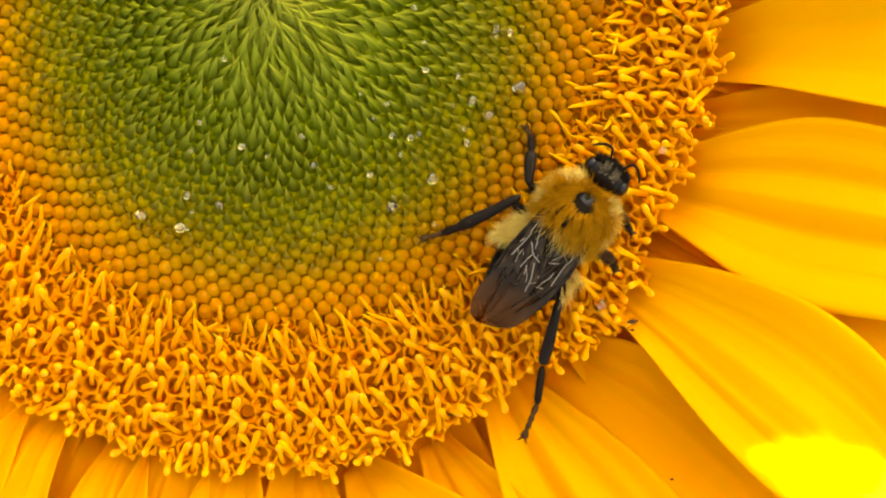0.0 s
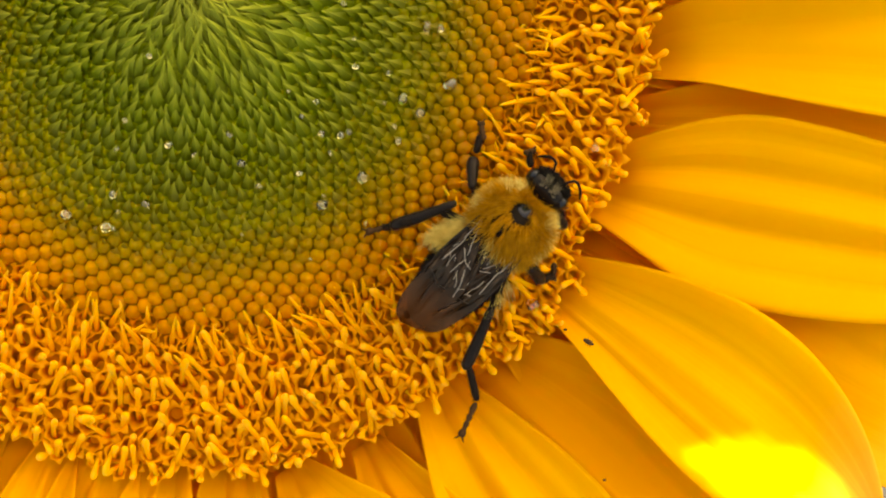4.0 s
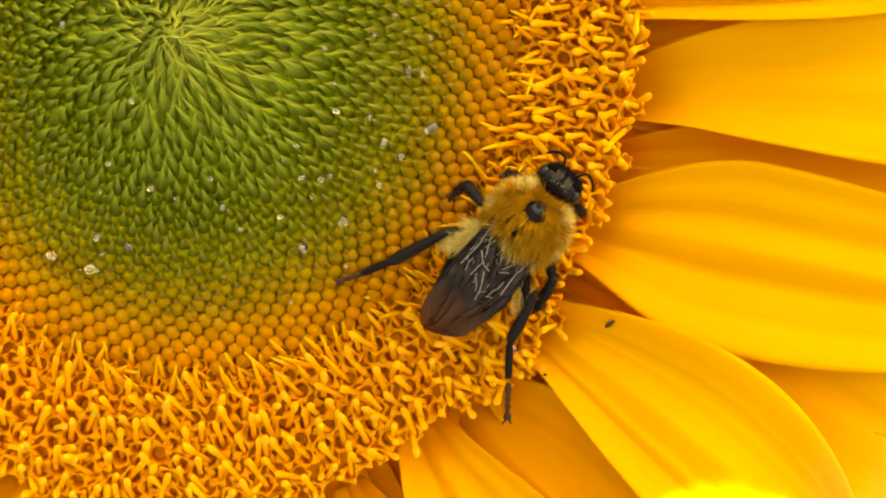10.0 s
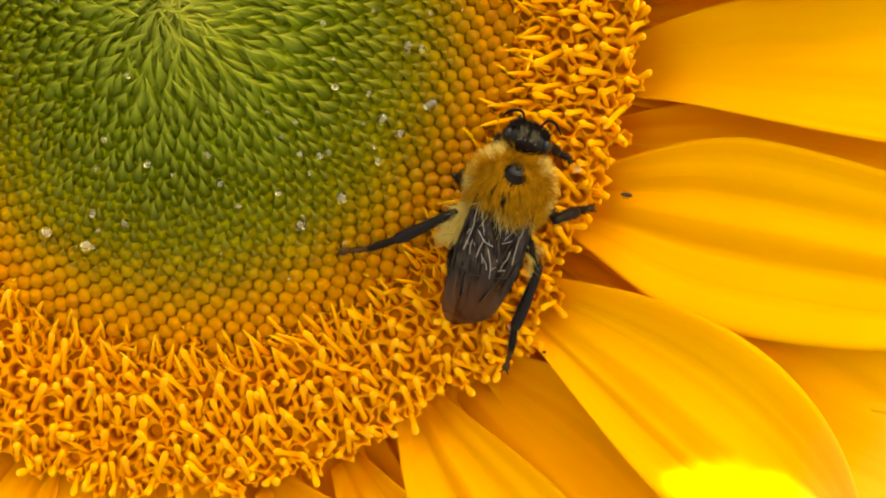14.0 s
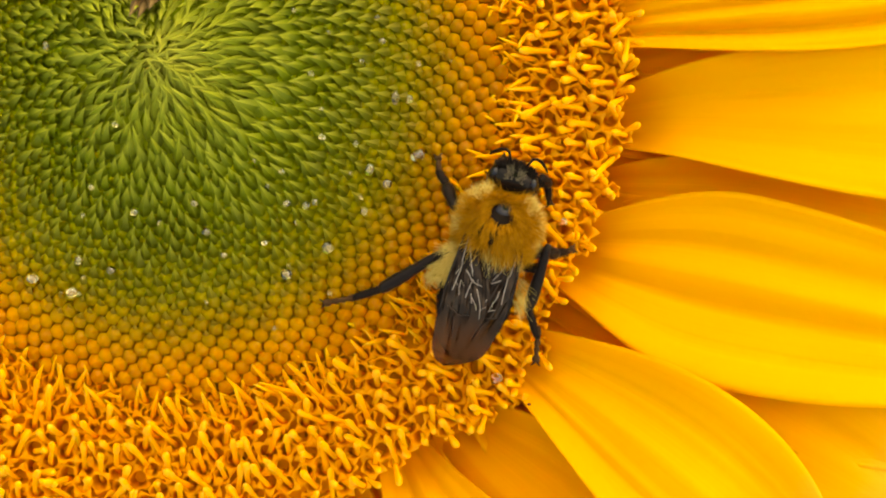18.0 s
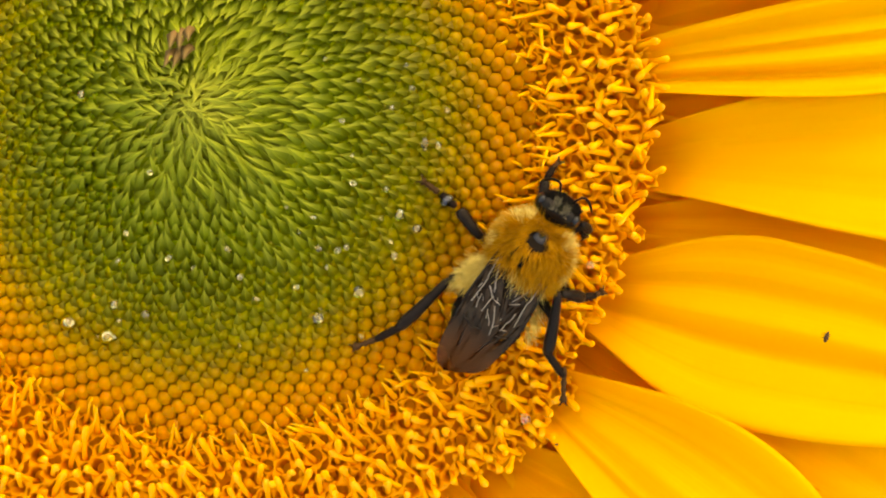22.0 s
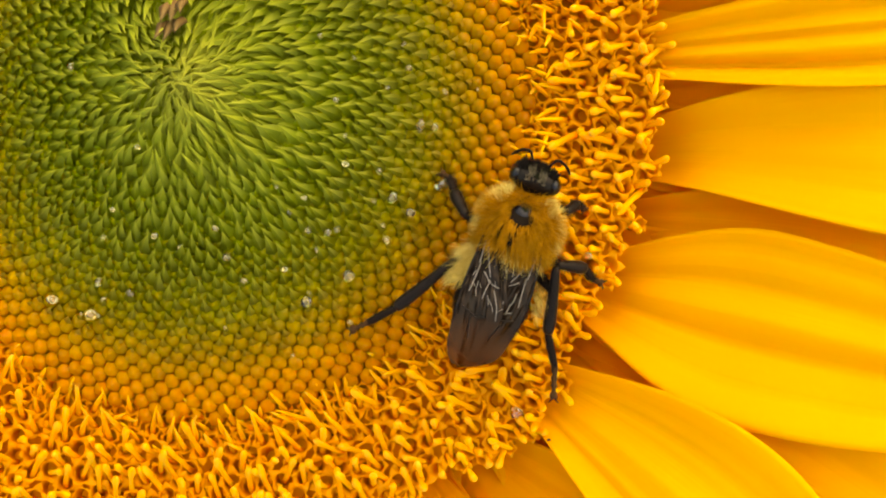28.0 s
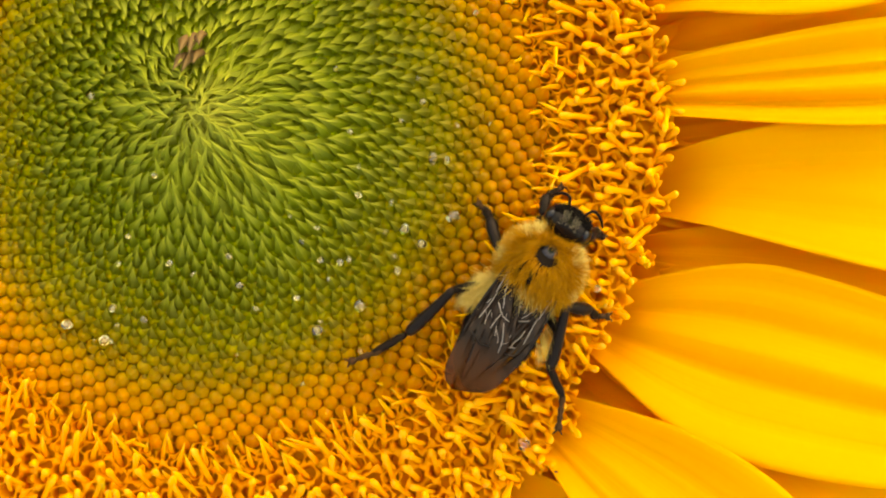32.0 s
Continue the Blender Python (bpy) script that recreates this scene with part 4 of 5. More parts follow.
# ---- an unseen leaf-like screen added to shade the flower; gaps shape the sun patch ----
def make_shade_screen():
    far, spot = 180.0, Vector((39.0, -35.0, 1.2))
    side = Vector((-sun_way.y, sun_way.x, 0)).normalized()
    up = sun_way.cross(side) * -1
    if up.z < 0:
        up = -up

    def across(x, y):
        d = Vector((x, y, 1.2)) - spot
        return Vector((d.dot(side), d.dot(up)))
    gaps = [((33.4, -31.9), (43.0, -39.6), 5.0), ((35.6, -33.2), (46.8, -41.4), 6.2), ((45.2, -35.4), (47.0, -38.8), 0.5)]
    loops = []
    for a, b, swell in gaps:
        a, b = Vector((*a, 0)), Vector((*b, 0))
        n = Vector((-(b - a).y, (b - a).x, 0)).normalized()
        arc = [a.lerp(b, k / 14) + n * swell * math.sin(math.pi * k / 14) ** 0.8 for k in range(15)]
        loops.append([across(p.x, p.y) for p in arc])
    mid = across(17, -12)
    step, n = 0.5, 390
    verts, faces, uv, index = [], [], [], {}

    def inside(p, loop):
        hit = False
        for a, b in zip(loop, loop[1:] + loop[:1]):
            if (a.y > p.y) != (b.y > p.y) and p.x < (b.x - a.x) * (p.y - a.y) / (b.y - a.y) + a.x:
                hit = not hit
        return hit

    def corner(i, j):
        if (i, j) not in index:
            q = Vector((mid.x + (i - n / 2) * step, mid.y + (j - n / 2) * step))
            index[i, j] = len(verts)
            verts.append(spot + sun_way * (far + 1.5 * math.sin(q.x * 0.05)) + side * q.x + up * q.y)
            uv.append((i / n, j / n))
        return index[i, j]
    for i in range(n):
        for j in range(n):
            q = Vector((mid.x + (i + 0.5 - n / 2) * step, mid.y + (j + 0.5 - n / 2) * step))
            d = q - mid
            a = math.atan2(d.y, d.x)
            if d.length > 78 + 7 * math.cos(a - 1.2) + 2.5 * math.sin(9 * a):
                continue
            if any(inside(q, l) for l in loops):
                continue
            faces.append((corner(i, j), corner(i + 1, j), corner(i + 1, j + 1), corner(i, j + 1)))
    thing = tagged(new("shade_screen"), "broad green leaf with gaps eaten by insects, shading the flower", "leaf")
    part("blade", mesh_of("blade", SHADE_SCREEN, (verts, faces, uv)), thing)
    foot = spot + sun_way * (far + 3) + side * (mid.x - 70) + up * mid.y
    part("shade_screen_stalk", mesh_of("shade_screen_stalk", STALK, tube([foot + side * 45, foot, foot + Vector((25, -30, -200)), Vector((foot.x + 40, foot.y - 50, GROUND_Z * 1000))], [2, 4, 6, 8], 10)), thing)


def make_specks():
    for x, y, z, r in ((27.6, -34.0, 1.4, 0.13), (25.2, -23.6, 0.0, 0.15)):
        v, f, uv = ball((0, 0, 0), (r, r * 0.7, r * 0.5), 8, 6)
        ob = new("dust_speck", mesh_of("dust_speck", MITE, ([p * (1 + 0.3 * noise.noise(p * 6)) for p in v], f, uv)))
        ob.matrix_basis = pose(x * MM, y * MM, z * MM)
        tagged(ob, "dark speck of dust lying on a petal", "speck", "dust specks")


make_ground()
sunflower = make_sunflower()
make_droplets()
make_shade_screen()
make_specks()
bee, bee_legs = make_bee()
beetle = make_beetle()


def motions():
    bee_rows = [
        (0, pose(0.02094, -0.01549, BEE_Z, 0, 0, -40.0)),
        (0.5, pose(0.02117, -0.01550, BEE_Z, 0, 0, -44.8)),
        (1, pose(0.02121, -0.01575, BEE_Z, 0, 0, -42.9)),
        (1.5, pose(0.02076, -0.01583, BEE_Z, 0, 0, -41.2)),
        (2, pose(0.02164, -0.01643, BEE_Z, 0, 0, -50.8)),
        (2.5, pose(0.02174, -0.01595, BEE_Z, 0, 0, -49.4)),
        (3, pose(0.02190, -0.01596, BEE_Z, 0, 0, -50.1)),
        (3.5, pose(0.02137, -0.01628, BEE_Z, 0, 0, -48.7)),
        (5.5, pose(0.02129, -0.01521, BEE_Z, 0, 0, -31.3)),
        (6, pose(0.02158, -0.01468, BEE_Z, 0, 0, -26.1)),
        (6.5, pose(0.02197, -0.01504, BEE_Z, 0, 0, -28.9)),
        (7, pose(0.02193, -0.01502, BEE_Z, 0, 0, -28.9)),
        (7.5, pose(0.02215, -0.01471, BEE_Z, 0, 0, -27.6)),
        (8, pose(0.02099, -0.01477, BEE_Z, 0, 0, -24.3)),
        (8.5, pose(0.02072, -0.01508, BEE_Z, 0, 0, -23.2)),
        (9, pose(0.02245, -0.01350, BEE_Z, 0, 0, -34.3)),
        (9.5, pose(0.02388, -0.01305, BEE_Z, 0, 0, -40.6)),
        (10, pose(0.02390, -0.01299, BEE_Z, 0, 0, -40.6)),
        (10.5, pose(0.02303, -0.01367, BEE_Z, 0, 0, -38.2)),
        (11, pose(0.02231, -0.01270, BEE_Z, 0, 0, -27.8)),
        (11.5, pose(0.02269, -0.01261, BEE_Z, 0, 0, -21.6)),
        (12, pose(0.02297, -0.01262, BEE_Z, 0, 0, -24.1)),
        (12.5, pose(0.02330, -0.01220, BEE_Z, 0, 0, -24.8)),
        (13, pose(0.02330, -0.01207, BEE_Z, 0, 0, -25.0)),
        (13.5, pose(0.02305, -0.01212, BEE_Z, 0, 0, -20.7)),
        (14, pose(0.02274, -0.01215, BEE_Z, 0, 0, -19.5)),
        (14.5, pose(0.02253, -0.01192, BEE_Z, 0, 0, -17.8)),
        (16.5, pose(0.02278, -0.01026, BEE_Z, 0, 0, -17.3)),
        (17, pose(0.02310, -0.01032, BEE_Z, 0, 0, -19.6)),
        (17.5, pose(0.02308, -0.01037, BEE_Z, 0, 0, -15.9)),
        (18, pose(0.02289, -0.01122, BEE_Z, 0, 0, -17.5)),
        (18.5, pose(0.02269, -0.01039, BEE_Z, 0, 0, -20.1)),
        (19, pose(0.02226, -0.01115, BEE_Z, 0, 0, -27.3)),
        (19.5, pose(0.02322, -0.01051, BEE_Z, 0, 0, -34.8)),
        (20, pose(0.02363, -0.01031, BEE_Z, 0, 0, -36.5)),
        (20.5, pose(0.02367, -0.01024, BEE_Z, 0, 0, -36.4)),
        (21, pose(0.02343, -0.01022, BEE_Z, 0, 0, -34.4)),
        (21.5, pose(0.02283, -0.01020, BEE_Z, 0, 0, -29.1)),
        (22, pose(0.02316, -0.00984, BEE_Z, 0, 0, -32.8)),
        (22.5, pose(0.02309, -0.00986, BEE_Z, 0, 0, -35.3)),
        (23, pose(0.02259, -0.01021, BEE_Z, 0, 0, -32.9)),
        (23.5, pose(0.02305, -0.00968, BEE_Z, 0, 0, -33.8)),
        (24, pose(0.02315, -0.00940, BEE_Z, 0, 0, -28.6)),
        (24.5, pose(0.02303, -0.00941, BEE_Z, 0, 0, -28.7)),
        (25, pose(0.02317, -0.00957, BEE_Z, 0, 0, -29.2)),
        (25.5, pose(0.02332, -0.00986, BEE_Z, 0, 0, -31.2)),
        (27.5, pose(0.02245, -0.00905, BEE_Z, 0, 0, -19.4)),
        (28, pose(0.02260, -0.00914, BEE_Z, 0, 0, -18.0)),
        (28.5, pose(0.02269, -0.00936, BEE_Z, 0, 0, -17.1)),
        (29, pose(0.02235, -0.00875, BEE_Z, 0, 0, -18.7)),
        (29.5, pose(0.02285, -0.01111, BEE_Z, 0, 0, -21.1)),
        (30, pose(0.02309, -0.01008, BEE_Z, 0, 0, -30.1)),
        (30.5, pose(0.02357, -0.00958, BEE_Z, 0, 0, -30.0)),
        (31, pose(0.02341, -0.00964, BEE_Z, 0, 0, -30.8)),
        (31.5, pose(0.02347, -0.00957, BEE_Z, 0, 0, -30.6)),
        (32, pose(0.02350, -0.00963, BEE_Z, 0, 0, -30.1)),
    ]
    walk(bee, bee_rows)
    # the joints' places in millimetres: seconds, x, y; knees and ankles from the bee, insteps and toes on the flower
    joints = {}
    joints["right", "hind", "knee"] = [(0, 2.9, -5.2), (2, 2.7, -4.3), (3, 3.2, -4.8), (6, 3.0, -5.5), (7, 3.2, -5.6), (8, 3.9, -3.7), (9, 4.1, -4.4), (10, 3.8, -4.7), (11, 4.0, -4.6), (12, 3.0, -4.3), (13, 3.2, -5.2), (14, 3.6, -4.8), (17, 4.0, -2.9), (18, 3.6, -2.0), (19, 3.8, -2.0), (20, 3.8, -2.6), (21, 3.8, -2.7), (22, 3.8, -3.0), (23, 4.0, -2.4), (24, 3.7, -2.9), (28, 3.6, -3.2), (30, 3.5, -2.6), (32, 3.4, -3.1)]
    joints["right", "hind", "ankle"] = [(0, 5.0, -9.4), (2, 5.9, -8.5), (3, 5.9, -8.8), (6, 2.9, -10.1), (7, 3.7, -10.2), (8, 4.2, -6.2), (9, 5.0, -7.4), (10, 4.4, -7.0), (11, 4.3, -7.6), (12, 3.5, -8.1), (13, 3.3, -8.6), (14, 3.5, -9.1), (17, 4.0, -5.6), (18, 3.7, -4.7), (19, 4.8, -4.2), (20, 5.0, -5.0), (21, 4.9, -5.2), (22, 4.9, -5.3), (23, 5.1, -4.9), (24, 4.7, -5.8), (28, 4.3, -6.0), (30, 4.7, -5.0), (32, 4.2, -5.4)]
    joints["right", "hind", "instep"] = [(0, 18.3, -28.7), (2, 18.5, -28.7), (3, 18.5, -28.5), (6, 19.0, -28.0), (7, 19.5, -28.3), (8, 22.6, -24.5), (9, 22.5, -24.7), (10, 22.6, -23.8), (11, 22.6, -24.0), (12, 22.6, -23.8), (13, 22.6, -23.8), (14, 22.8, -23.4), (17, 25.7, -19.5), (18, 25.7, -18.9), (19, 25.6, -18.7), (20, 25.6, -19.1), (21, 25.6, -18.9), (22, 25.6, -18.6), (23, 25.4, -18.8), (24, 25.5, -18.5), (28, 25.4, -18.5), (30, 25.6, -18.5), (32, 25.4, -18.3)]
    joints["right", "hind", "toe"] = [(0, 17.3, -31.1), (2, 17.4, -31.1), (3, 17.3, -31.1), (6, 17.9, -30.4), (7, 17.6, -30.5), (8, 22.4, -26.9), (9, 22.4, -26.8), (10, 22.5, -26.7), (11, 22.5, -26.6), (12, 22.5, -26.7), (13, 22.3, -26.7), (14, 22.4, -24.8), (17, 25.6, -20.9), (18, 25.6, -20.6), (19, 25.5, -20.8), (20, 25.4, -20.7), (21, 25.8, -20.4), (22, 25.6, -20.5), (23, 25.4, -20.8), (24, 25.4, -20.7), (28, 25.4, -20.7), (30, 25.6, -20.6), (32, 25.2, -20.7)]
    joints["left", "hind", "knee"] = [(0, -4.0, -2.1), (2, -4.5, -2.7), (3, -4.3, -3.0), (6, -4.0, -2.5), (8, -3.7, -2.2), (9, -3.8, -2.6), (10, -3.8, -4.0), (11, -3.5, -3.0), (12, -3.7, -2.9), (13, -3.5, -3.8), (14, -3.6, -3.4), (17, -3.5, -3.7), (18, -3.5, -3.3), (19, -3.5, -3.3), (20, -3.4, -5.1), (21, -3.6, -4.6), (22, -3.7, -4.7), (23, -3.4, -4.1), (24, -3.7, -5.0), (28, -3.6, -4.0), (30, -4.0, -3.9), (32, -4.2, -4.5)]
    joints["left", "hind", "ankle"] = [(0, -5.7, -5.8), (2, -5.4, -6.2), (3, -5.4, -6.4), (6, -6.4, -5.2), (8, -5.8, -4.3), (9, -5.0, -6.0), (10, -5.5, -8.2), (11, -5.7, -5.7), (12, -6.3, -6.0), (13, -6.6, -7.4), (14, -6.3, -6.0), (17, -6.9, -8.1), (18, -6.4, -6.6), (19, -5.1, -7.5), (20, -4.5, -9.9), (21, -4.7, -9.5), (22, -4.8, -9.5), (23, -4.7, -8.7), (24, -5.3, -9.5), (28, -6.0, -7.9), (30, -5.0, -8.6), (32, -5.3, -8.7)]
    joints["left", "hind", "instep"] = [(0, 11.8, -16.6), (2, 12.2, -16.4), (3, 12.1, -16.3), (6, 12.3, -16.8), (8, 12.9, -16.8), (9, 13.5, -16.2), (10, 12.4, -16.4), (11, 13.0, -15.9), (12, 13.1, -16.1), (13, 12.4, -16.5), (14, 12.9, -16.3), (17, 12.1, -16.3), (18, 12.9, -16.2), (19, 12.4, -16.5), (20, 12.3, -16.2), (21, 12.1, -16.3), (22, 12.3, -16.1), (23, 12.3, -15.8), (24, 12.1, -16.1), (28, 12.5, -15.9), (30, 12.3, -16.0), (32, 12.2, -16.0)]
    joints["left", "hind", "toe"] = [(0, 10.2, -17.0), (2, 10.8, -16.6), (3, 10.8, -16.7), (6, 10.9, -16.9), (8, 11.8, -17.1), (9, 11.8, -16.9), (10, 10.6, -17.0), (11, 11.0, -16.8), (12, 11.5, -16.7), (13, 10.7, -16.8), (14, 10.9, -16.5), (17, 10.3, -17.1), (18, 10.8, -16.6), (19, 10.4, -17.0), (20, 10.9, -16.7), (21, 10.3, -16.9), (22, 10.7, -16.7), (23, 11.0, -16.6), (24, 10.7, -16.9), (28, 11.3, -16.5), (30, 11.3, -16.9), (32, 10.5, -16.7)]
    joints["left", "mid", "knee"] = [(0, -3.7, -0.4), (2, -3.4, -0.4), (3, -3.4, -0.3), (6, -4.0, 0.1), (7, -2.9, -0.5), (8, -2.8, 0.1), (9, -2.7, -0.1), (10, -3.1, -1.0), (11, -2.6, -0.5), (12, -2.7, 0.1), (13, -3.0, -0.4), (14, -2.1, -0.7), (17, -3.6, -0.5), (18, -3.2, 0.4), (19, -3.6, -0.2), (20, -3.0, -0.5), (21, -3.6, -0.6), (22, -3.2, -1.1), (23, -2.6, -0.8), (24, -3.0, -1.2), (25, -3.0, -1.6), (28, -3.5, -0.4), (29, -2.8, -0.8), (30, -4.3, 0.3), (31, -3.3, -0.2), (32, -3.0, -0.5)]
    joints["left", "mid", "ankle"] = [(0, -5.1, 1.6), (2, -5.1, 1.9), (3, -5.0, 1.2), (6, -5.4, 2.0), (7, -4.0, 0.2), (8, -3.9, 0.9), (9, -4.0, 0.2), (10, -5.0, -0.6), (11, -3.9, -0.1), (12, -4.0, 0.2), (13, -4.1, -0.9), (14, -3.4, -0.2), (17, -5.6, 0.9), (18, -4.2, 1.6), (19, -4.5, 1.2), (20, -4.4, -0.2), (21, -5.5, 0.7), (22, -5.8, -0.2), (23, -4.8, -0.2), (24, -5.6, -0.7), (25, -5.3, -0.8), (28, -4.9, 0.9), (29, -4.1, 0.3), (30, -5.3, 1.9), (31, -4.4, 0.8), (32, -4.7, 1.0)]
    joints["left", "mid", "instep"] = [(0, 18.1, -9.9), (2, 20.1, -10.2), (3, 19.8, -10.3), (6, 17.6, -9.0), (7, 18.6, -12.1), (8, 18.1, -11.4), (9, 19.0, -11.4), (10, 18.9, -10.9), (11, 18.6, -10.4), (12, 19.3, -11.2), (13, 19.0, -11.7), (14, 19.2, -11.6), (17, 17.4, -6.7), (18, 18.8, -7.4), (19, 18.9, -7.0), (20, 19.5, -7.5), (21, 18.7, -5.3), (22, 16.9, -5.8), (23, 17.6, -7.1), (24, 16.4, -7.5), (25, 16.8, -7.5), (28, 17.8, -5.8), (29, 18.1, -6.4), (30, 18.7, -4.6), (31, 19.7, -5.8), (32, 19.5, -5.7)]
    joints["left", "mid", "toe"] = [(0, 17.7, -9.0), (2, 20.1, -9.1), (3, 19.8, -9.5), (6, 17.4, -8.0), (7, 18.8, -11.6), (8, 18.4, -10.7), (9, 19.2, -11.8), (10, 18.5, -11.1), (11, 18.8, -10.0), (12, 19.5, -11.6), (13, 19.3, -12.1), (14, 19.5, -12.1), (17, 16.4, -6.0), (18, 18.7, -6.3), (19, 18.7, -6.3), (20, 19.3, -7.1), (21, 18.3, -4.3), (22, 15.5, -4.8), (23, 16.7, -6.6), (24, 15.0, -7.3), (25, 15.4, -7.2), (28, 17.2, -5.4), (29, 17.6, -5.6), (30, 17.7, -3.4), (31, 19.1, -5.1), (32, 18.9, -5.2)]
    joints["right", "mid", "knee"] = [(0, 3.0, -1.0), (2, 2.8, -0.7), (3, 3.3, -1.2), (6, 3.2, -1.6), (8, 3.6, -1.3), (9, 3.4, -1.6), (10, 3.8, -1.9), (11, 4.7, 0.1), (12, 3.4, -0.1), (13, 3.0, -0.9), (14, 3.7, -1.1), (17, 3.5, -1.2), (18, 3.2, -1.0), (19, 3.8, -0.5), (20, 3.1, -0.9), (21, 3.5, -1.1), (22, 3.5, -1.2), (24, 3.2, -1.4), (28, 3.2, -1.5), (30, 3.5, -0.9), (32, 2.8, -1.4)]
    joints["right", "mid", "ankle"] = [(0, 4.0, -0.8), (2, 3.8, -0.6), (3, 4.0, -1.1), (6, 4.6, -1.5), (8, 4.5, -1.3), (9, 4.0, -2.6), (10, 4.2, -3.3), (11, 6.1, 1.6), (12, 4.4, 0.5), (13, 4.4, 0.1), (14, 4.9, -0.0), (17, 4.8, -0.7), (18, 4.4, -0.5), (19, 5.0, 0.5), (20, 4.5, -0.2), (21, 4.7, -0.8), (22, 4.8, -0.7), (24, 4.6, -0.7), (28, 5.2, -1.0), (30, 4.4, -0.0), (32, 4.3, -0.6)]
    joints["right", "mid", "instep"] = [(0, 23.8, -19.0), (2, 23.8, -20.1), (3, 23.9, -20.0), (6, 24.8, -18.7), (8, 24.4, -18.6), (9, 24.0, -18.5), (10, 24.6, -18.9), (11, 29.9, -14.3), (12, 27.7, -13.6), (13, 28.0, -13.3), (14, 28.0, -13.6), (17, 28.0, -13.0), (18, 27.6, -12.9), (19, 27.7, -12.7), (20, 27.8, -12.9), (21, 27.7, -12.9), (22, 27.7, -12.9), (24, 27.5, -12.6), (28, 27.8, -12.4), (30, 27.7, -12.6), (32, 27.5, -12.7)]
    joints["right", "mid", "toe"] = [(0, 24.0, -19.4), (2, 24.0, -20.5), (3, 24.1, -20.4), (6, 24.4, -19.0), (8, 24.2, -19.4), (9, 23.7, -19.1), (10, 24.2, -19.1), (11, 30.5, -16.0), (12, 28.2, -13.4), (13, 28.5, -12.8), (14, 28.6, -13.5), (17, 28.5, -12.8), (18, 28.2, -12.7), (19, 28.4, -12.5), (20, 28.5, -12.6), (21, 28.6, -12.5), (22, 28.4, -12.6), (24, 28.4, -12.7), (28, 28.5, -12.7), (30, 28.4, -12.7), (32, 28.4, -12.7)]
    joints["left", "fore", "knee"] = [(0, -1.5, 2.5), (6, -0.9, 2.6), (8, -1.2, 2.5), (13, -1.8, 2.3), (17, -1.7, 2.2), (19, -1.1, 2.8), (20, -1.8, 3.1), (21, -1.7, 3.0), (22, -1.2, 3.4), (24, -0.9, 3.0), (28, -1.2, 3.1), (30, -1.7, 3.1), (32, -1.8, 3.1)]
    joints["left", "fore", "ankle"] = [(0, -1.2, 3.7), (6, -1.0, 3.7), (8, -1.1, 3.6), (13, -1.8, 3.2), (17, -1.7, 3.2), (19, -1.2, 3.7), (20, -2.6, 4.6), (21, -2.2, 4.5), (22, -1.8, 4.8), (24, -1.8, 4.3), (28, -1.5, 3.7), (30, -2.3, 4.5), (32, -2.3, 4.4)]
    joints["left", "fore", "instep"] = [(0, 23.0, -11.8), (6, 22.6, -10.5), (8, 21.8, -10.7), (13, 23.3, -7.9), (17, 22.9, -6.3), (19, 23.1, -6.9), (20, 24.9, -3.8), (21, 24.7, -4.2), (22, 24.8, -3.9), (24, 24.3, -4.1), (28, 22.6, -4.7), (30, 24.0, -4.5), (32, 24.4, -4.2)]
    joints["left", "fore", "toe"] = [(0, 23.5, -12.0), (6, 23.0, -10.2), (8, 22.2, -10.4), (13, 23.7, -7.6), (17, 23.3, -6.0), (19, 23.5, -6.6), (20, 25.5, -2.6), (21, 25.1, -3.4), (22, 25.3, -3.4), (24, 24.9, -3.7), (28, 23.1, -4.3), (30, 24.8, -4.1), (32, 24.8, -3.8)]
    joints["right", "fore", "knee"] = [(0, 2.2, 2.0), (8, 1.6, 3.3), (11, 2.2, 3.0), (13, 1.6, 3.4), (19, 1.8, 4.2), (24, 2.1, 3.0), (28, 2.7, 2.0), (32, 1.7, 3.6)]
    joints["right", "fore", "ankle"] = [(0, 3.1, 1.9), (8, 2.2, 3.3), (11, 2.7, 2.9), (13, 2.3, 3.3), (19, 2.4, 3.9), (24, 2.7, 3.1), (28, 3.2, 2.9), (32, 1.9, 4.2)]
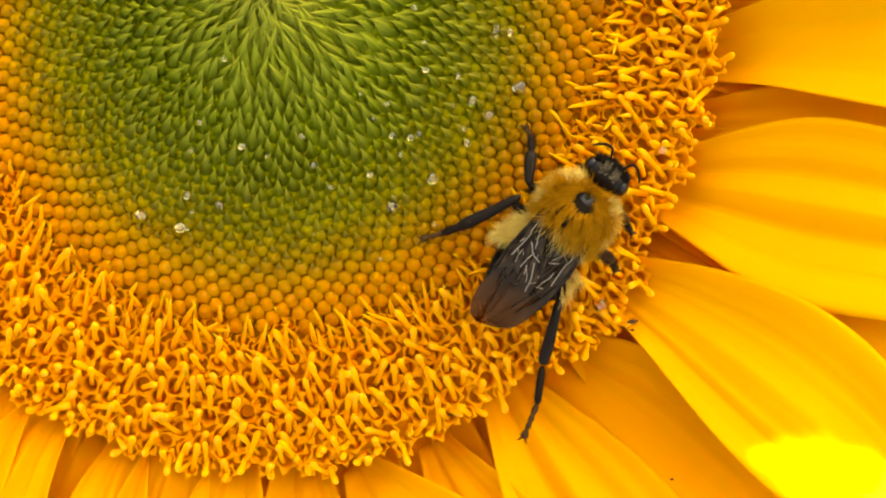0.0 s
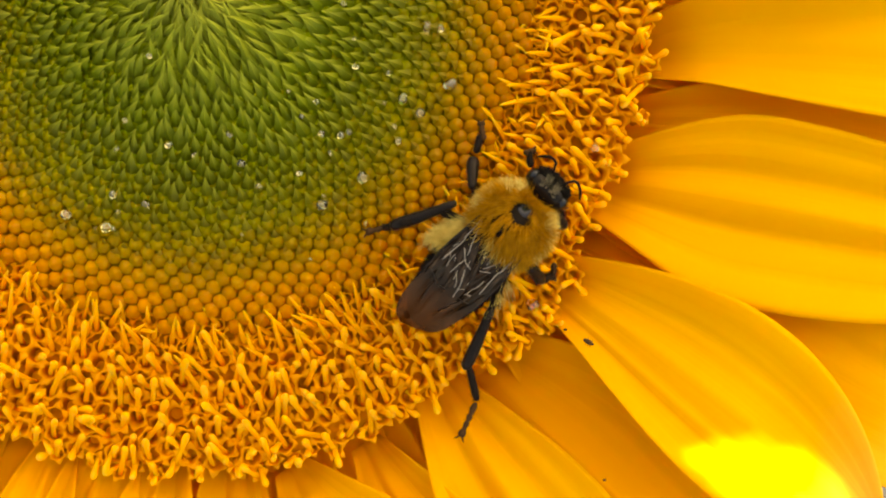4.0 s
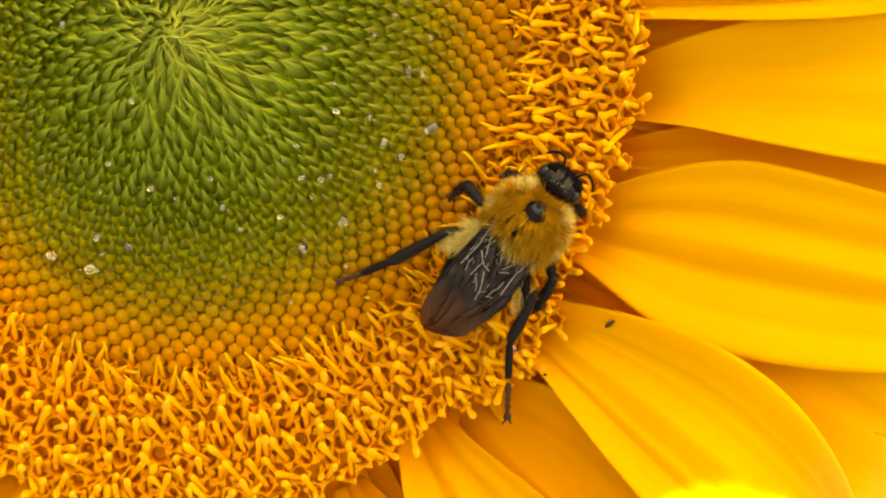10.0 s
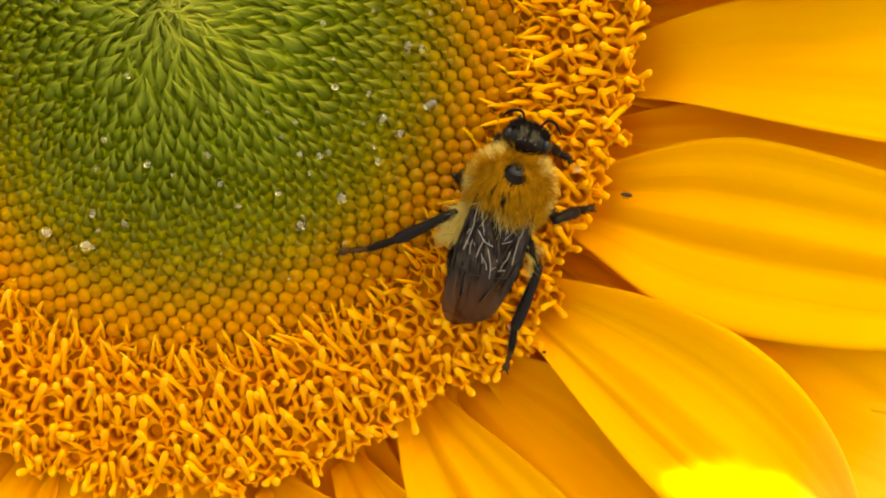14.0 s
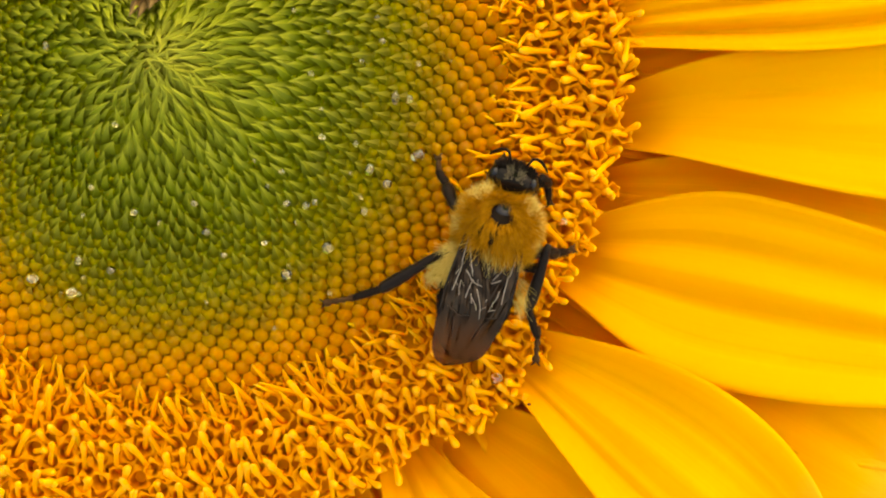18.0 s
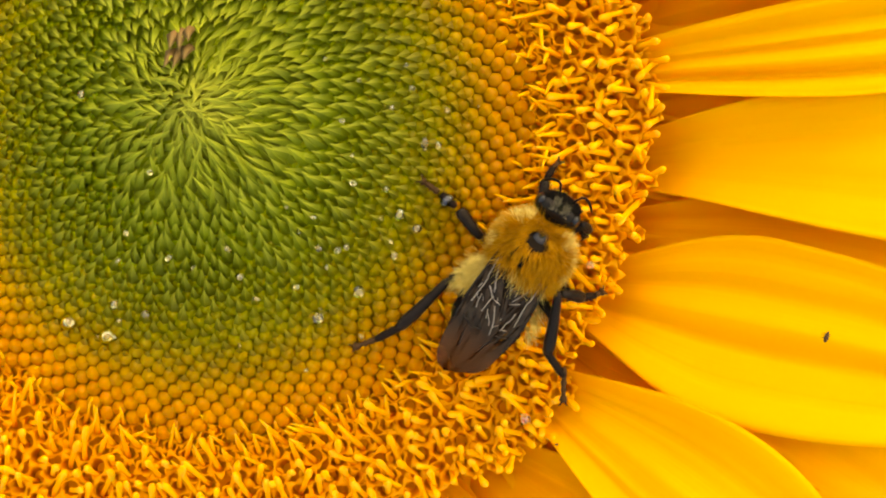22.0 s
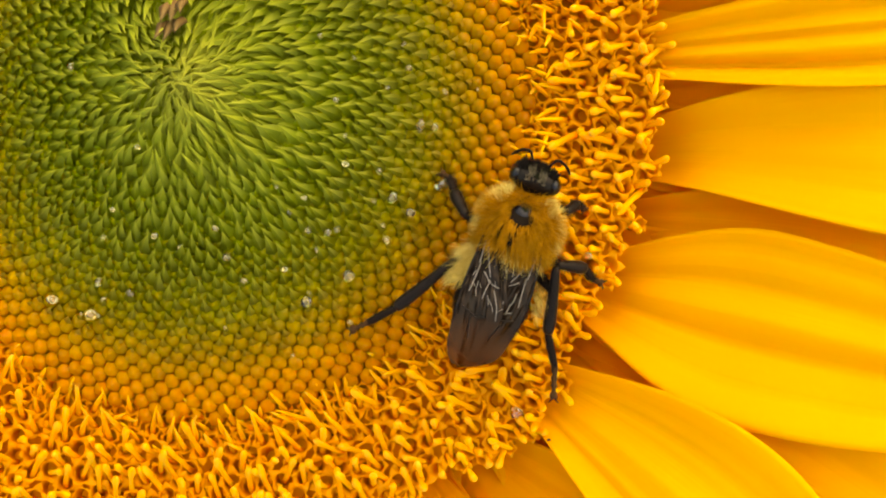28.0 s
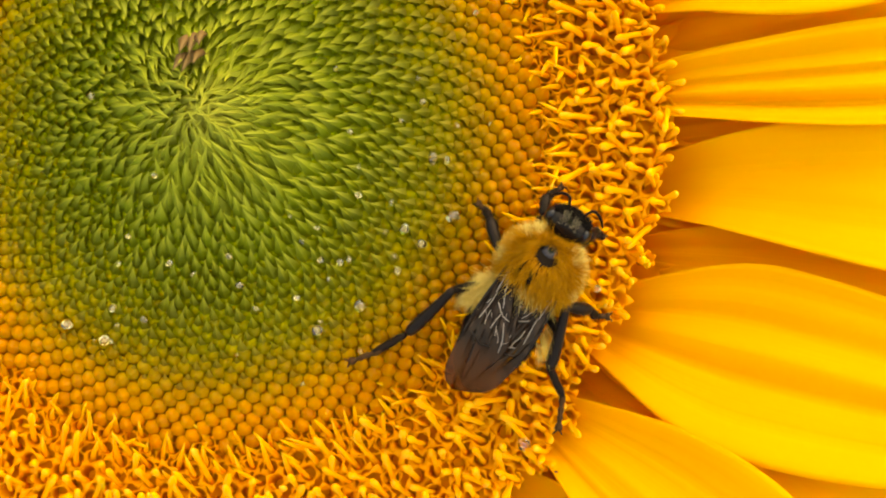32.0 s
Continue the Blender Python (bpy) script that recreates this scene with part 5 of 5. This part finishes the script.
    joints["right", "fore", "instep"] = [(0, 24.9, -16.4), (8, 24.7, -12.9), (11, 26.3, -11.7), (13, 27.0, -10.3), (19, 26.3, -9.0), (24, 27.3, -8.2), (28, 26.9, -7.5), (32, 27.5, -7.1)]
    joints["right", "fore", "toe"] = [(0, 25.2, -16.8), (8, 25.1, -13.2), (11, 26.7, -11.9), (13, 27.2, -10.5), (19, 26.4, -9.4), (24, 27.5, -8.4), (28, 27.1, -7.7), (32, 27.8, -7.3)]
    for (side, kind), pieces in bee_legs.items():
        for ob, rows in zip(pieces, leg_rows(side, kind, joints, bee_rows)):
            walk(ob, rows)
    crawl = [(0, 25.3, -23.0, -0.5), (3.5, 25.5, -23.5, 0.8), (5.5, 32.9, -28.8, 1.2), (6, 32.5, -28.5, 1.2), (6.5, 29.3, -26.3, 1.0), (7, 27.1, -25.0, 0.8), (8, 26.5, -24.4, 0.8), (9, 28.8, -23.1, 0.8), (10, 29.7, -20.0, 0.8), (11, 31.3, -18.9, 0.8),
             (12, 37.7, -17.4, 0.8), (12.5, 38.0, -15.8, 0.8), (13, 35.7, -14.5, 0.8), (13.5, 32.8, -13.5, 0.8), (14, 30.9, -12.6, 0.8), (15, 29.4, -12.4, -1.5), (19.8, 29.4, -12.6, -1.5), (20.5, 31.8, -13.1, 0.8), (21, 35.1, -14.5, 0.8), (22, 44.0, -15.7, 1.0),
             (23, 45.5, -11.3, 1.0), (23.5, 43.1, -9.4, 0.8), (24, 41.5, -8.7, 0.6), (24.5, 37.8, -8.5, 0.5), (25, 34.5, -9.1, 0.4), (25.5, 36.9, -8.9, 0.4), (26.5, 33, -8.0, -0.5), (27.3, 30.5, -8.5, -2.0), (32, 30.5, -8.5, -2.0)]
    rows, yaw = [], 0.0
    for k, (t, x, y, z) in enumerate(crawl):
        nx, ny = crawl[min(k + 1, len(crawl) - 1)][1:3]
        if math.hypot(nx - x, ny - y) > 0.3:
            want = math.degrees(math.atan2(ny - y, nx - x)) - 90
            yaw += max(-80, min(80, (want - yaw + 180) % 360 - 180))
        rows.append((t, pose(x * MM, y * MM, z * MM, 0, 0, yaw)))
    walk(beetle, rows)


motions()
